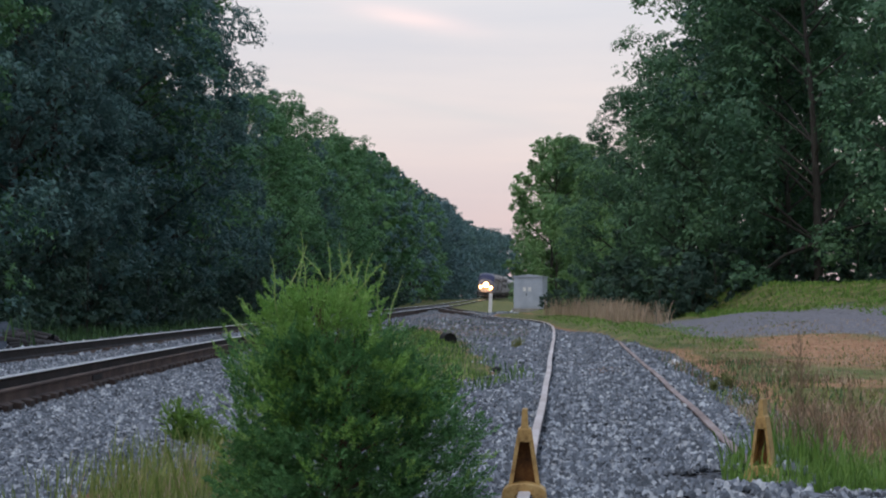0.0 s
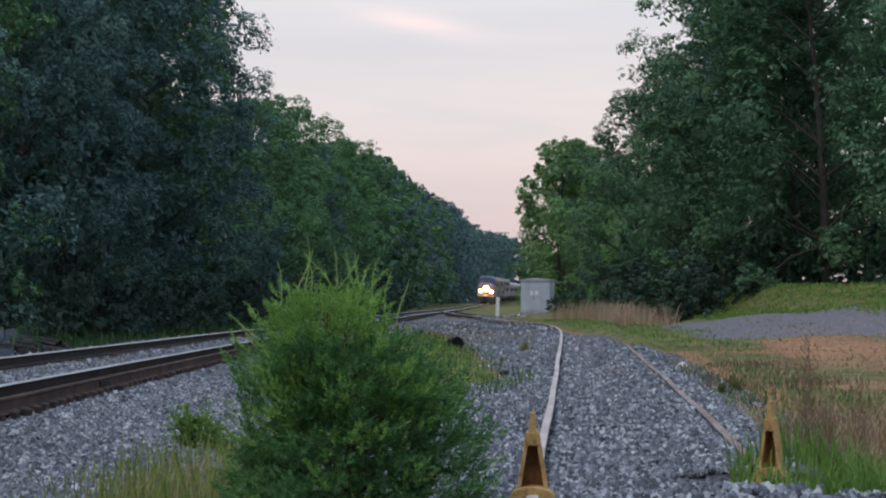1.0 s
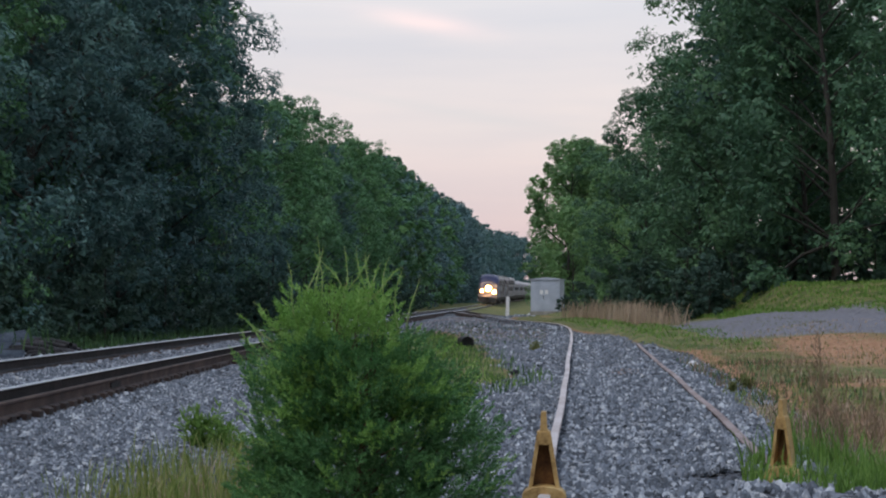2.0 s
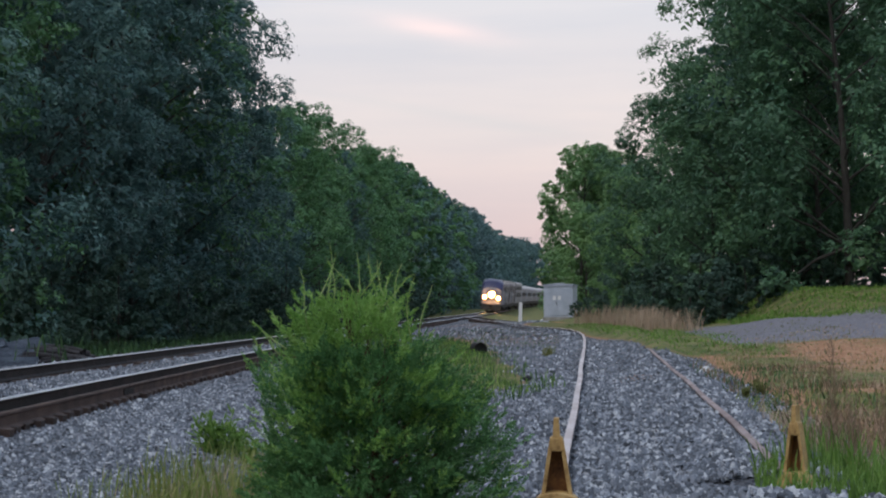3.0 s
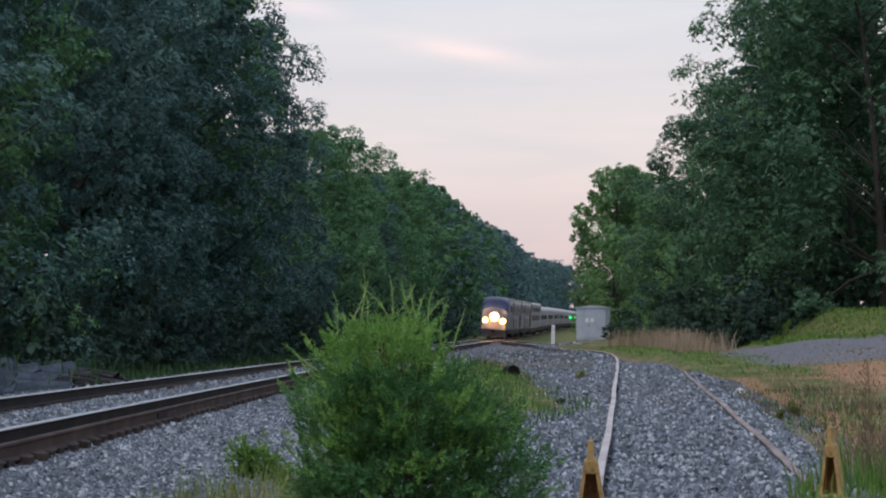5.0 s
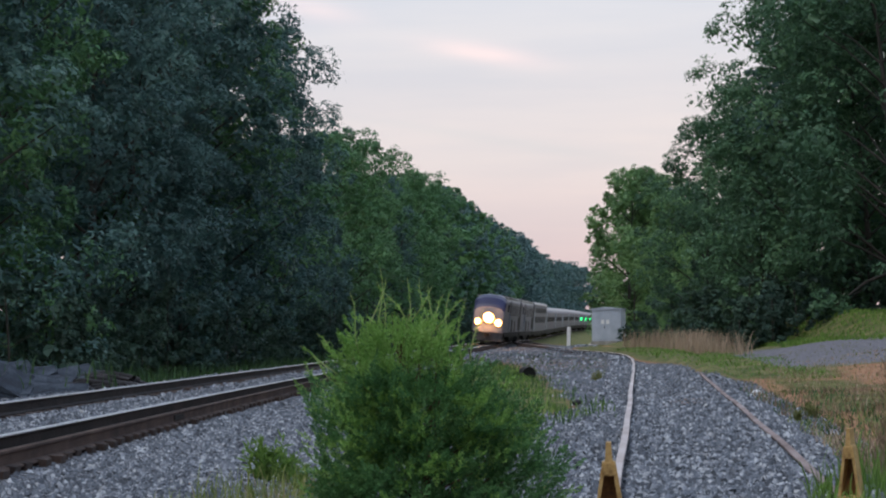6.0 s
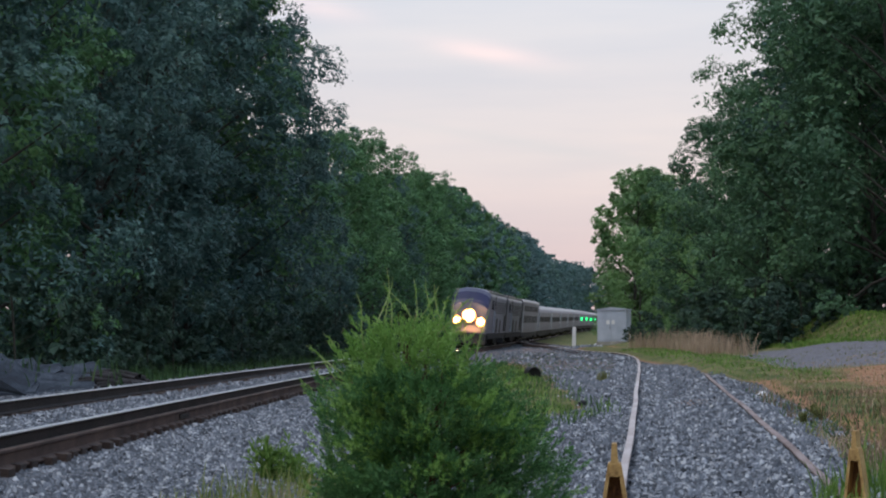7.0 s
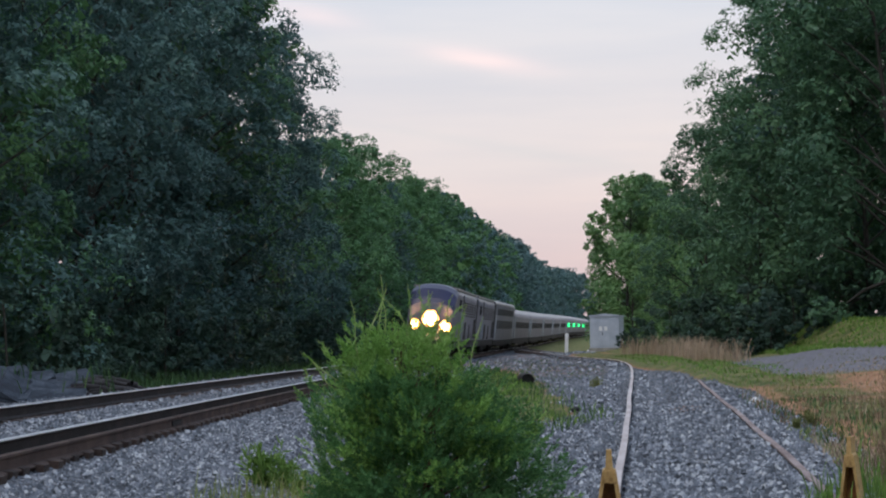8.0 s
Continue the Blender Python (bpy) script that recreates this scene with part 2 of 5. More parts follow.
EYE = 1.2
SUPER = 0.155  # how much the outer rail of the curve is raised
main_x = smooth_table([-40, 0, 20, 50, 80, 117, 169, 221, 273, 325, 393, 445, 520, 620], [-4.7, -5.61, -6.04, -6.32, -6.13, -5.2, -2.68, 0.86, 4.2, 7.5, 12.2, 16.2, 24.0, 38.0])
main_z = smooth_table([-40, 0, 50, 117, 169, 221, 325, 400, 520, 620], [0.39, 0.39, 0.44, 0.70, 1.06, 1.54, 2.86, 3.6, 4.4, 4.8])
side_x = smooth_table([-10, 10.5, 13.4, 21, 27, 34.5, 42.6, 51, 62, 75, 90, 110, 130, 160, 190], [-0.17, 1.23, 1.43, 1.94, 2.34, 2.83, 3.36, 3.9, 4.45, 4.75, 4.43, 3.71, 3.02, 1.52, -0.35])
side_z = smooth_table([-10, 10, 21, 34.5, 51, 75, 110, 130, 160, 190], [0.02, 0.14, 0.25, 0.375, 0.54, 0.65, 0.67, 0.76, 0.92, 1.2])


def step(a, b, x):
    t = np.clip((np.asarray(x, float) - a) / (b - a), 0, 1)
    return t * t * (3 - 2 * t)


def wob(x, y, s):
    return np.sin(x * s + 1.3 * np.sin(y * s * 0.7)) * np.cos(y * s * 0.83 + 0.9 * np.sin(x * s * 0.6))


def lie(x, y):
    """Height of the ground."""
    x, y = np.asarray(x, float), np.asarray(y, float)
    mx, mz, sx, sz = main_x(y), main_z(y), side_x(y), side_z(y)
    base = sz - 0.24
    base = base + 0.04 * wob(x, y, 0.9)
    # right-hand side rises to the gravel road and the wood's edge
    xr = np.clip(x - (sx + 2.2), 0, 200)
    right = sz - 0.16 + step(30, 62, y) * 0.62 * step(0, 5, xr) + np.clip((y - 62 - 1.6 * (12 - x)) * 0.10, 0, 1.1) * step(10.8, 13.2, x)
    right = right + 0.05 * wob(x, y, 0.6)
    beyond = step(140, 175, y)
    right = right * (1 - beyond) + (mz - 0.75) * beyond
    base = base * (1 - beyond) + (mz - 0.75) * beyond
    g = np.where(x > sx, base + (right - base) * step(sx + 0.9, sx + 2.6, x), base)
    # siding bed
    bed = sz - 0.115
    g = np.maximum(g, bed - np.clip(np.abs(x - sx) - 1.25, 0, 9) * 0.38)
    # the gravel lies high against the far rail
    g = np.maximum(g, sz - 0.035 - np.clip(np.abs(x - sx - 0.75) - 0.3, 0, 9) * 0.12 * (1 + 3 * (x > sx + 0.75)) - 9 * (y < 12.2))
    # soil and turf lie over the siding's far rail beyond its visible end
    bury = step(38.5, 43.5, y) * (1 - step(118, 135, y))
    g = g + 0.20 * bury * step(-0.35, 0.35, x - sx - 0.75 + 1.4 * step(44, 60, y)) * (1 - step(2.2, 3.5, x - sx))
    # main line bank, tilted with the curve
    u = x - mx
    g = np.where((u > 0) & (u < 5), np.minimum(g, mz - 0.52 + 0.06 * u), g)
    tilt = np.clip(-u / 1.51, -1.05, 1.05) * SUPER
    crib = -0.155 - 0.09 * step(0.42, 0.6, np.abs(u)) * (1 - step(1.5, 1.8, np.abs(u))) - 0.02 * step(1.4, 1.6, np.abs(u))
    crest = mz + crib + tilt - np.clip(np.abs(u) - 1.75, 0, 60) * np.where(u > 0, 0.27, 0.5)
    mound = 0.85 * np.exp(-(((x + 13.3) / 1.9) ** 2) - ((y - 46) / 2.2) ** 2) + 0.55 * np.exp(-(((x + 10.4) / 1.1) ** 2) - ((y - 46) / 1.6) ** 2)
    left = mz - 0.75 + mound + 0.10 * wob(x, y, 0.35) + np.clip(-u - 9, 0, 40) * 0.02
    g = np.where(u < 0, np.maximum(crest, np.minimum(left, mz + 0.4)), np.maximum(g, crest))
    # spoil heap in front of the stops
    ridge = 0.30 - (y - 9.0) ** 2 * 0.55 + 0.03 * wob(x, y, 5)
    ridge = ridge * step(0.80, 1.15, x) * (1 - step(2.5, 3.2, x))
    g = np.where(y < 9.9, np.maximum(g, ridge), g)
    return g


def ground_z(x, y):
    return float(lie(x, y))


# ---- small builders ----
def mesh_of(name, verts, faces, mats, idx=None, smooth=False):
    me = bpy.data.meshes.new(name)
    me.from_pydata(verts, [], faces)
    for m in mats if isinstance(mats, (list, tuple)) else [mats]:
        me.materials.append(m)
    if idx is not None:
        me.polygons.foreach_set("material_index", np.asarray(idx, dtype=np.int32))
    if smooth:
        me.polygons.foreach_set("use_smooth", np.ones(len(me.polygons), dtype=bool))
    me.update()
    return me


def quads_mesh(name, v, mat, per=4):
    """v: (n, per, 3) corners of separate faces."""
    n = len(v)
    me = bpy.data.meshes.new(name)
    me.vertices.add(n * per)
    me.vertices.foreach_set("co", np.ascontiguousarray(v, dtype=np.float32).ravel())
    me.loops.add(n * per)
    me.loops.foreach_set("vertex_index", np.arange(n * per, dtype=np.int32))
    me.polygons.add(n)
    me.polygons.foreach_set("loop_start", np.arange(0, n * per, per, dtype=np.int32))
    me.materials.append(mat)
    me.update(calc_edges=True)
    return me


def empty(name, m=None):
    ob = new(name)
    ob.empty_display_size = 0.2
    if m is not None:
        ob.matrix_basis = m
    return ob


def part(name, bm, mat, parent, label="", smooth=False):
    """Links a bmesh, or a mesh, as one object under a thing."""
    if isinstance(bm, bmesh.types.BMesh):
        me = bpy.data.meshes.new(name)
        bm.to_mesh(me)
        bm.free()
        if mat:
            me.materials.append(mat)
        if smooth:
            me.polygons.foreach_set("use_smooth", np.ones(len(me.polygons), dtype=bool))
    else:
        me = bm
    ob = new(name, me)
    ob.parent = parent
    if label:
        tagged(ob, label)
    return ob


def box(bm, x0, x1, y0, y1, z0, z1, bev=0.0, turn=None):
    r = bmesh.ops.create_cube(bm, size=1)
    vs = r["verts"]
    for v in vs:
        v.co = Vector((x0 + (v.co.x + 0.5) * (x1 - x0), y0 + (v.co.y + 0.5) * (y1 - y0), z0 + (v.co.z + 0.5) * (z1 - z0)))
    if turn is not None:
        bmesh.ops.transform(bm, matrix=turn, verts=vs)
    if bev:
        es = list({e for v in vs for e in v.link_edges})
        bmesh.ops.bevel(bm, geom=es, offset=bev, segments=2, affect="EDGES", profile=0.7)
    return bm


def cyl(bm, p, q, r0, r1=None, n=10):
    r1 = r0 if r1 is None else r1
    p, q = Vector(p), Vector(q)
    d = q - p
    m = Matrix.Translation((p + q) / 2) @ d.to_track_quat("Z", "Y").to_matrix().to_4x4()
    bmesh.ops.create_cone(bm, cap_ends=True, segments=n, radius1=r0, radius2=r1, depth=d.length, matrix=m)
    return bm


def tube_mesh(name, lines, mat, n=6):
    """Tapered tubes along poly-lines of (x, y, z, radius)."""
    vs, fs = [], []
    for line in lines:
        L = [np.array(p[:3], float) for p in line]
        for i, p in enumerate(line):
            t = L[min(i + 1, len(L) - 1)] - L[max(i - 1, 0)]
            t = t / (np.linalg.norm(t) + 1e-9)
            a = np.cross(t, (0.31, 0.91, 0.27))
            a /= np.linalg.norm(a) + 1e-9
            b = np.cross(t, a)
            k = len(vs)
            for j in range(n):
                w = 2 * math.pi * j / n
                vs.append(tuple(L[i] + p[3] * (math.cos(w) * a + math.sin(w) * b)))
            if i:
                for j in range(n):
                    fs.append((k - n + j, k - n + (j + 1) % n, k + (j + 1) % n, k + j))
    return mesh_of(name, vs, fs, mat, smooth=True)


# ---- ground ----
def spaced(a, b, fine0, fine1, s, grow=1.16):
    out, x, d = list(np.arange(fine0, fine1, s)), fine1, s
    while x < b:
        out.append(x)
        d *= grow
        x += d
    out.append(b)
    x, d = fine0, s
    while x > a:
        d *= grow
        x -= d
        out.append(max(x, a))
    return np.array(sorted(set(out)))


def ground_material():
    m = bpy.data.materials.new("ground_gravel_soil_grass")
    m.use_nodes = True
    n, l = m.node_tree.nodes, m.node_tree.links
    b = n["Principled BSDF"]
    b.inputs["Roughness"].default_value = 0.93
    b.inputs["Specular IOR Level"].default_value = 0.25
    co = n.new("ShaderNodeTexCoord")

    def noise_(scale, detail=4):
        t = n.new("ShaderNodeTexNoise")
        t.inputs["Scale"].default_value, t.inputs["Detail"].default_value = scale, detail
        l.new(co.outputs["Object"], t.inputs["Vector"])
        return t

    def ramp(src, stops):
        r = n.new("ShaderNodeValToRGB")
        l.new(src, r.inputs[0])
        e = r.color_ramp.elements
        e[0].position, e[0].color = stops[0]
        e[1].position, e[1].color = stops[-1]
        for p, c in stops[1:-1]:
            e.new(p).color = c
        return r

    vor = n.new("ShaderNodeTexVoronoi")
    vor.inputs["Scale"].default_value = 27.0
    l.new(co.outputs["Object"], vor.inputs["Vector"])
    vsep = n.new("ShaderNodeSeparateColor")
    l.new(vor.outputs["Color"], vsep.inputs[0])
    gravel = ramp(vsep.outputs[0], [(0.0, srgb(46, 48, 54)), (0.5, srgb(84, 87, 95)), (0.85, srgb(120, 123, 131)), (1.0, srgb(184, 185, 188))])
    n2, n3 = noise_(7.0), noise_(1.6)
    soil = ramp(n2.outputs["Fac"], [(0.3, srgb(116, 82, 62)), (0.5, srgb(164, 122, 92)), (0.7, srgb(190, 152, 122))])
    grass = ramp(n3.outputs["Fac"], [(0.3, srgb(70, 82, 46)), (0.5, srgb(102, 106, 62)), (0.72, srgb(138, 126, 86))])
    road = ramp(n2.outputs["Fac"], [(0.3, srgb(92, 91, 99)), (0.7, srgb(138, 135, 140))])
    at = n.new("ShaderNodeVertexColor")
    at.layer_name = "zone"
    zs = n.new("ShaderNodeSeparateColor")
    l.new(at.outputs["Color"], zs.inputs[0])
    cur = soil
    for k, layer in ((0, gravel), (1, grass), (2, road)):
        add = n.new("ShaderNodeMath")
        add.operation = "ADD"
        l.new(zs.outputs[k], add.inputs[0])
        jitter = n.new("ShaderNodeMath")
        jitter.operation = "MULTIPLY_ADD"
        l.new(n2.outputs["Fac"], jitter.inputs[0])
        jitter.inputs[1].default_value, jitter.inputs[2].default_value = 0.9, -0.45
        l.new(jitter.outputs[0], add.inputs[1])
        mr = n.new("ShaderNodeMapRange")
        mr.inputs["From Min"].default_value, mr.inputs["From Max"].default_value = 0.4, 0.6
        l.new(add.outputs[0], mr.inputs["Value"])
        mx = n.new("ShaderNodeMix")
        mx.data_type = "RGBA"
        l.new(mr.outputs[0], mx.inputs["Factor"])
        l.new((cur.outputs[0] if cur.type == "VALTORGB" else cur.outputs[2]), mx.inputs[6])
        l.new(layer.outputs[0], mx.inputs[7])
        cur = mx
    l.new(cur.outputs[2], b.inputs["Base Color"])
    hgt = n.new("ShaderNodeMath")
    hgt.operation = "MULTIPLY_ADD"
    l.new(vor.outputs["Distance"], hgt.inputs[0])
    hgt.inputs[1].default_value = -0.6
    l.new(n2.outputs["Fac"], hgt.inputs[2])
    bp = n.new("ShaderNodeBump")
    bp.inputs["Strength"].default_value, bp.inputs["Distance"].default_value = 0.7, 0.05
    l.new(hgt.outputs[0], bp.inputs["Height"])
    l.new(bp.outputs[0], b.inputs["Normal"])
    return m


def zones(X, Y):
    """Shares of gravel, grass and road over the plan."""
    mx, sx = main_x(Y), side_x(Y)
    u, v = X - mx, X - sx
    gravel = (1 - step(3.6, 4.6, np.abs(u)))
    gravel = np.maximum(gravel, step(85, 110, Y) * (1 - step(5.5, 9.0, u)) * step(0, 1, u))
    gravel = np.maximum(gravel, (1 - step(1.5, 2.1, np.abs(v - 0.05))) * step(4, 6, Y))
    gravel = np.where((X > mx) & (X < sx), 1.0, gravel)
    ditch = np.exp(-((X - (0.15 - 0.035 * (Y - 30))) / (0.75 + 0.25 * wob(X, Y, 0.8))) ** 2) * step(25, 31, Y) * (1 - step(52, 75, Y))
    tuft = np.exp(-((X + 1.8) / 0.7) ** 2 - ((Y - 11.3) / 2.2) ** 2)
    grass = np.maximum(ditch * 1.2, tuft * 1.2)
    turf = step(38, 43, Y) * (1 - step(100, 122, Y) * (1 - step(3.0, 4.5, v))) * step(-0.4, 0.2, v - 0.75 + 1.3 * step(44, 60, Y))
    gravel = gravel * (1 - 0.95 * turf)
    gravel = gravel * np.where((X > mx) & (X < sx), 1 - 0.42 * step(34, 60, Y) * step(1.6, 2.4, u) * step(0.9, 1.6, -v), 1.0)
    grass = np.maximum(grass, turf)
    verge = step(1.7, 2.5, v) * (0.56 + 0.3 * wob(X, Y, 0.5) + 0.2 * wob(X, Y, 1.7))
    grass = np.maximum(grass, verge)
    bank = step(3.5, 4.5, -u)
    grass = np.maximum(grass, bank * 0.9)
    heap_ = np.exp(-(((X + 12.3) / 2.6) ** 2) - ((Y - 45.5) / 2.6) ** 2)
    gravel = np.maximum(gravel, step(0.2, 0.5, heap_))
    grass = grass * (1 - step(0.2, 0.5, heap_))
    # a bare earthy patch between the siding rails
    gravel = gravel * (1 - 0.5 * np.exp(-((v - 0.1) / 0.6) ** 2 - ((Y - 28) / 2.6) ** 2))
    # gravel road with bare red soil along it
    rd = 49 + 1.6 * (12 - X) + 2.5 * wob(X, Y, 0.33) + 1.2 * wob(X, Y, 1.1)
    road = np.exp(-((Y - rd - 3) / 12.5) ** 4) * step(2.4, 3.6, v) * 1.1
    soil = np.exp(-((Y - rd + 15) / 8.0) ** 2) * step(3.2, 4.6, v)
    grass = grass * (1 - 0.7 * soil)
    gravel = gravel * (1 - np.clip(grass * (X < sx) * (u > 2), 0, 1) * 0.9)
    return gravel, grass, np.where(X > sx, road, 0)


def build_ground():
    xs = spaced(-900, 900, -9, 14, 0.22)
    ys = spaced(-300, 1800, 7, 70, 0.3)
    X, Y = np.meshgrid(xs, ys)
    Z = lie(X, Y)
    far = step(500, 900, np.hypot(X, Y))
    Z = Z * (1 - far) + 2.0 * far
    nx, ny = len(xs), len(ys)
    v = np.stack([X, Y, Z], -1).reshape(-1, 3)
    i = np.arange(nx * ny).reshape(ny, nx)
    f = np.stack([i[:-1, :-1], i[:-1, 1:], i[1:, 1:], i[1:, :-1]], -1).reshape(-1, 4)
    me = mesh_of("ground", v.tolist(), f.tolist(), ground_material(), smooth=True)
    g, gr, rd = zones(X, Y)
    col = np.clip(np.stack([g, gr, rd, np.ones_like(g)], -1), 0, 1).reshape(-1, 4)
    at = me.color_attributes.new("zone", "FLOAT_COLOR", "POINT")
    at.data.foreach_set("color", col.astype(np.float32).ravel())
    ob = new("ground", me)
    tagged(ob, "gravel, bare soil and rough grass ground along the railway", "ground", kind="structure")


build_ground()


# ---- tracks ----
RAIL = [(-0.07, -0.18), (0.07, -0.18), (0.07, -0.165), (0.012, -0.14), (0.012, -0.045), (0.036, -0.03), (0.036, -0.017), (0.034, -0.004), (0.026, 0.0), (-0.026, 0.0), (-0.034, -0.004), (-0.036, -0.017), (-0.036, -0.03), (-0.012, -0.045), (-0.012, -0.14), (-0.07, -0.165)]


def rail_mesh(name, ys, fx, fz, off, lift, top, wob_=0.0):
    ys = np.asarray(ys, float)
    x, z = fx(ys), fz(ys)
    sl = np.gradient(x, ys)
    n = np.sqrt(1 + sl**2)
    cx, cy, cz = x + off / n, ys - off * sl / n, z + lift
    if wob_:
        cx = cx + wob_ * np.sin(ys * 0.55) * np.cos(ys * 0.21)
        cz = cz + wob_ * 0.6 * np.sin(ys * 0.8 + off)
    vs, fs, mi = [], [], []
    k = len(RAIL)
    for a in range(len(ys)):
        for px, pz in RAIL:
            vs.append((cx[a] + px / n[a], cy[a] - px * sl[a] / n[a], cz[a] + pz))
    for a in range(len(ys) - 1):
        for j in range(k):
            j2 = (j + 1) % k
            fs.append((a * k + j, a * k + j2, (a + 1) * k + j2, (a + 1) * k + j))
            mi.append(1 if j in (6, 7, 8, 9, 10) else 0)
    fs.append(tuple(range(k))[::-1])
    mi.append(0)
    fs.append(tuple((len(ys) - 1) * k + j for j in range(k)))
    mi.append(0)
    return mesh_of(name, vs, fs, [M["rail"], top], mi)


def build_tracks():
    line = tagged(empty("main_track"), "main line track with polished steel rails on dark wooden ties", "railway track", kind="structure")
    ys = np.concatenate([np.arange(-30, 120, 1.0), np.arange(120, 681, 4.0)])
    for off in (0.755, -0.755):
        part("rail", rail_mesh("rail", ys, main_x, main_z, off, -off / 1.51 * SUPER, M["railtop"]), None, line, "polished steel rail")
    spare = tagged(empty("spare_rail"), "rusty spare rail lying along the tie ends of the main track", "rail")
    for y0 in np.arange(2.0, 150.0, 24.0):
        piece = part("rail", rail_mesh("rail", np.linspace(y0, y0 + 23.96, 25), main_x, main_z, 1.16, -1.16 / 1.51 * SUPER - 0.03, M["rail_rust"]), None, spare)
        piece.data.materials[0] = M["rail_rust"]
        bm = bmesh.new()
        yj = y0 + 23.98
        xj, zj = float(main_x(yj)) + 1.16, float(main_z(yj)) - 1.16 / 1.51 * SUPER - 0.12
        box(bm, xj - 0.035, xj + 0.035, yj - 0.35, yj + 0.35, zj - 0.04, zj + 0.04, 0.008)
        part("joint_bar", bm, M["rail"], spare, "dark bolted joint bar")
    bm = bmesh.new()
    box(bm, -1.3, 1.3, -0.115, 0.115, -0.19, 0.0, 0.012)
    tie = bpy.data.meshes.new("tie")
    bm.to_mesh(tie)
    bm.free()
    tie.materials.append(M["tie"])
    rnd = random.Random(3)
    roll = math.degrees(math.asin(SUPER / 1.51))
    for k in range(290):
        y = 4 + k * 0.53
        x, z = float(main_x(y)), float(main_z(y))
        h = -math.degrees(math.atan2(float(main_x(y + 0.5)) - float(main_x(y - 0.5)), 1.0))
        ob = part("tie", tie, None, line)
        ob.matrix_basis = pose(x + rnd.uniform(-0.04, 0.04), y, z - 0.17 + rnd.uniform(-0.008, 0.006), 0, roll, h + rnd.uniform(-0.8, 0.8))
    spur = tagged(empty("siding_track"), "disused siding track with rusty rails sunk in gravel", "railway track", kind="structure")
    ys = np.concatenate([np.arange(4, 90, 0.75), np.arange(90, 191, 2.0)])
    for off in (-0.75, 0.75):
        part("rail", rail_mesh("rail", ys, side_x, side_z, off, 0.0, M["railtop_old"] if off < 0 else M["railtop_rust"], 0.012), None, spur, "dull rusty rail")


    for k in range(130):
        y = 92 + k * 0.6
        x, z = float(side_x(y)), float(side_z(y))
        h = -math.degrees(math.atan2(float(side_x(y + 0.5)) - float(side_x(y - 0.5)), 1.0))
        ob = part("tie", tie, None, spur)
        ob.matrix_basis = pose(x + rnd.uniform(-0.06, 0.06), y, z - 0.085 + rnd.uniform(-0.01, 0.01), 0, 0, h + rnd.uniform(-1, 1))


build_tracks()


# ---- the train ----
def section(half, h, r, base=1.05, n=6, rx=None):
    """Half-round-shouldered cross-section of a car body: (x, z) from lower right over the roof to lower left."""
    pts = [(half * 0.97, base), (half, base + 0.35), (half, h - r)]
    for k in range(1, n):
        a = math.pi / 2 * k / n
        pts.append((half - (rx or r) * (1 - math.cos(a)), h - r * (1 - math.sin(a))))
    pts.append((half - (rx or r), h + 0.01))
    full = pts + [(-x, z) for x, z in reversed(pts)]
    return full


def hull(name, stations, mats, mat_of):
    """Skins cross-sections of equal length; each station is (y, [(x, z), ...])."""
    vs, fs, mi = [], [], []
    k = len(stations[0][1])
    for y, sec in stations:
        for q in sec:
            vs.append((q[0], y + (q[2] if len(q) > 2 else 0.0), q[1]))
    for a in range(len(stations) - 1):
        for j in range(k):
            j2 = (j + 1) % k
            fs.append((a * k + j, (a + 1) * k + j, (a + 1) * k + j2, a * k + j2))
            zc = sum(vs[q][2] for q in fs[-1]) / 4
            yc = sum(vs[q][1] for q in fs[-1]) / 4
            mi.append(mat_of(zc, yc, j, k))
    fs.append(tuple(range(k)))
    mi.append(mat_of(2.0, stations[0][0], 0, k))
    fs.append(tuple((len(stations) - 1) * k + j for j in range(k))[::-1])
    mi.append(0)
    return mesh_of(name, vs, fs, mats, mi)


def bogie(parent, y, r=0.46):
    bm = bmesh.new()
    for sx in (-1.0, 1.0):
        box(bm, sx - 0.09, sx + 0.09, y - 1.9, y + 1.9, 0.42, 0.78, 0.05)
        box(bm, sx - 0.14, sx + 0.14, y - 0.5, y + 0.5, 0.35, 0.95, 0.04)
    box(bm, -1.0, 1.0, y - 0.25, y + 0.25, 0.5, 0.85, 0.03)
    b = part("bogie", bm, M["under"], parent)
    for dy in (-1.3, 1.3):
        for sx in (-0.755, 0.755):
            w = bmesh.new()
            cyl(w, (sx - 0.07, y + dy, r), (sx + 0.07, y + dy, r), r, r, 20)
            part("wheel", w, M["rail"], b)
    return b


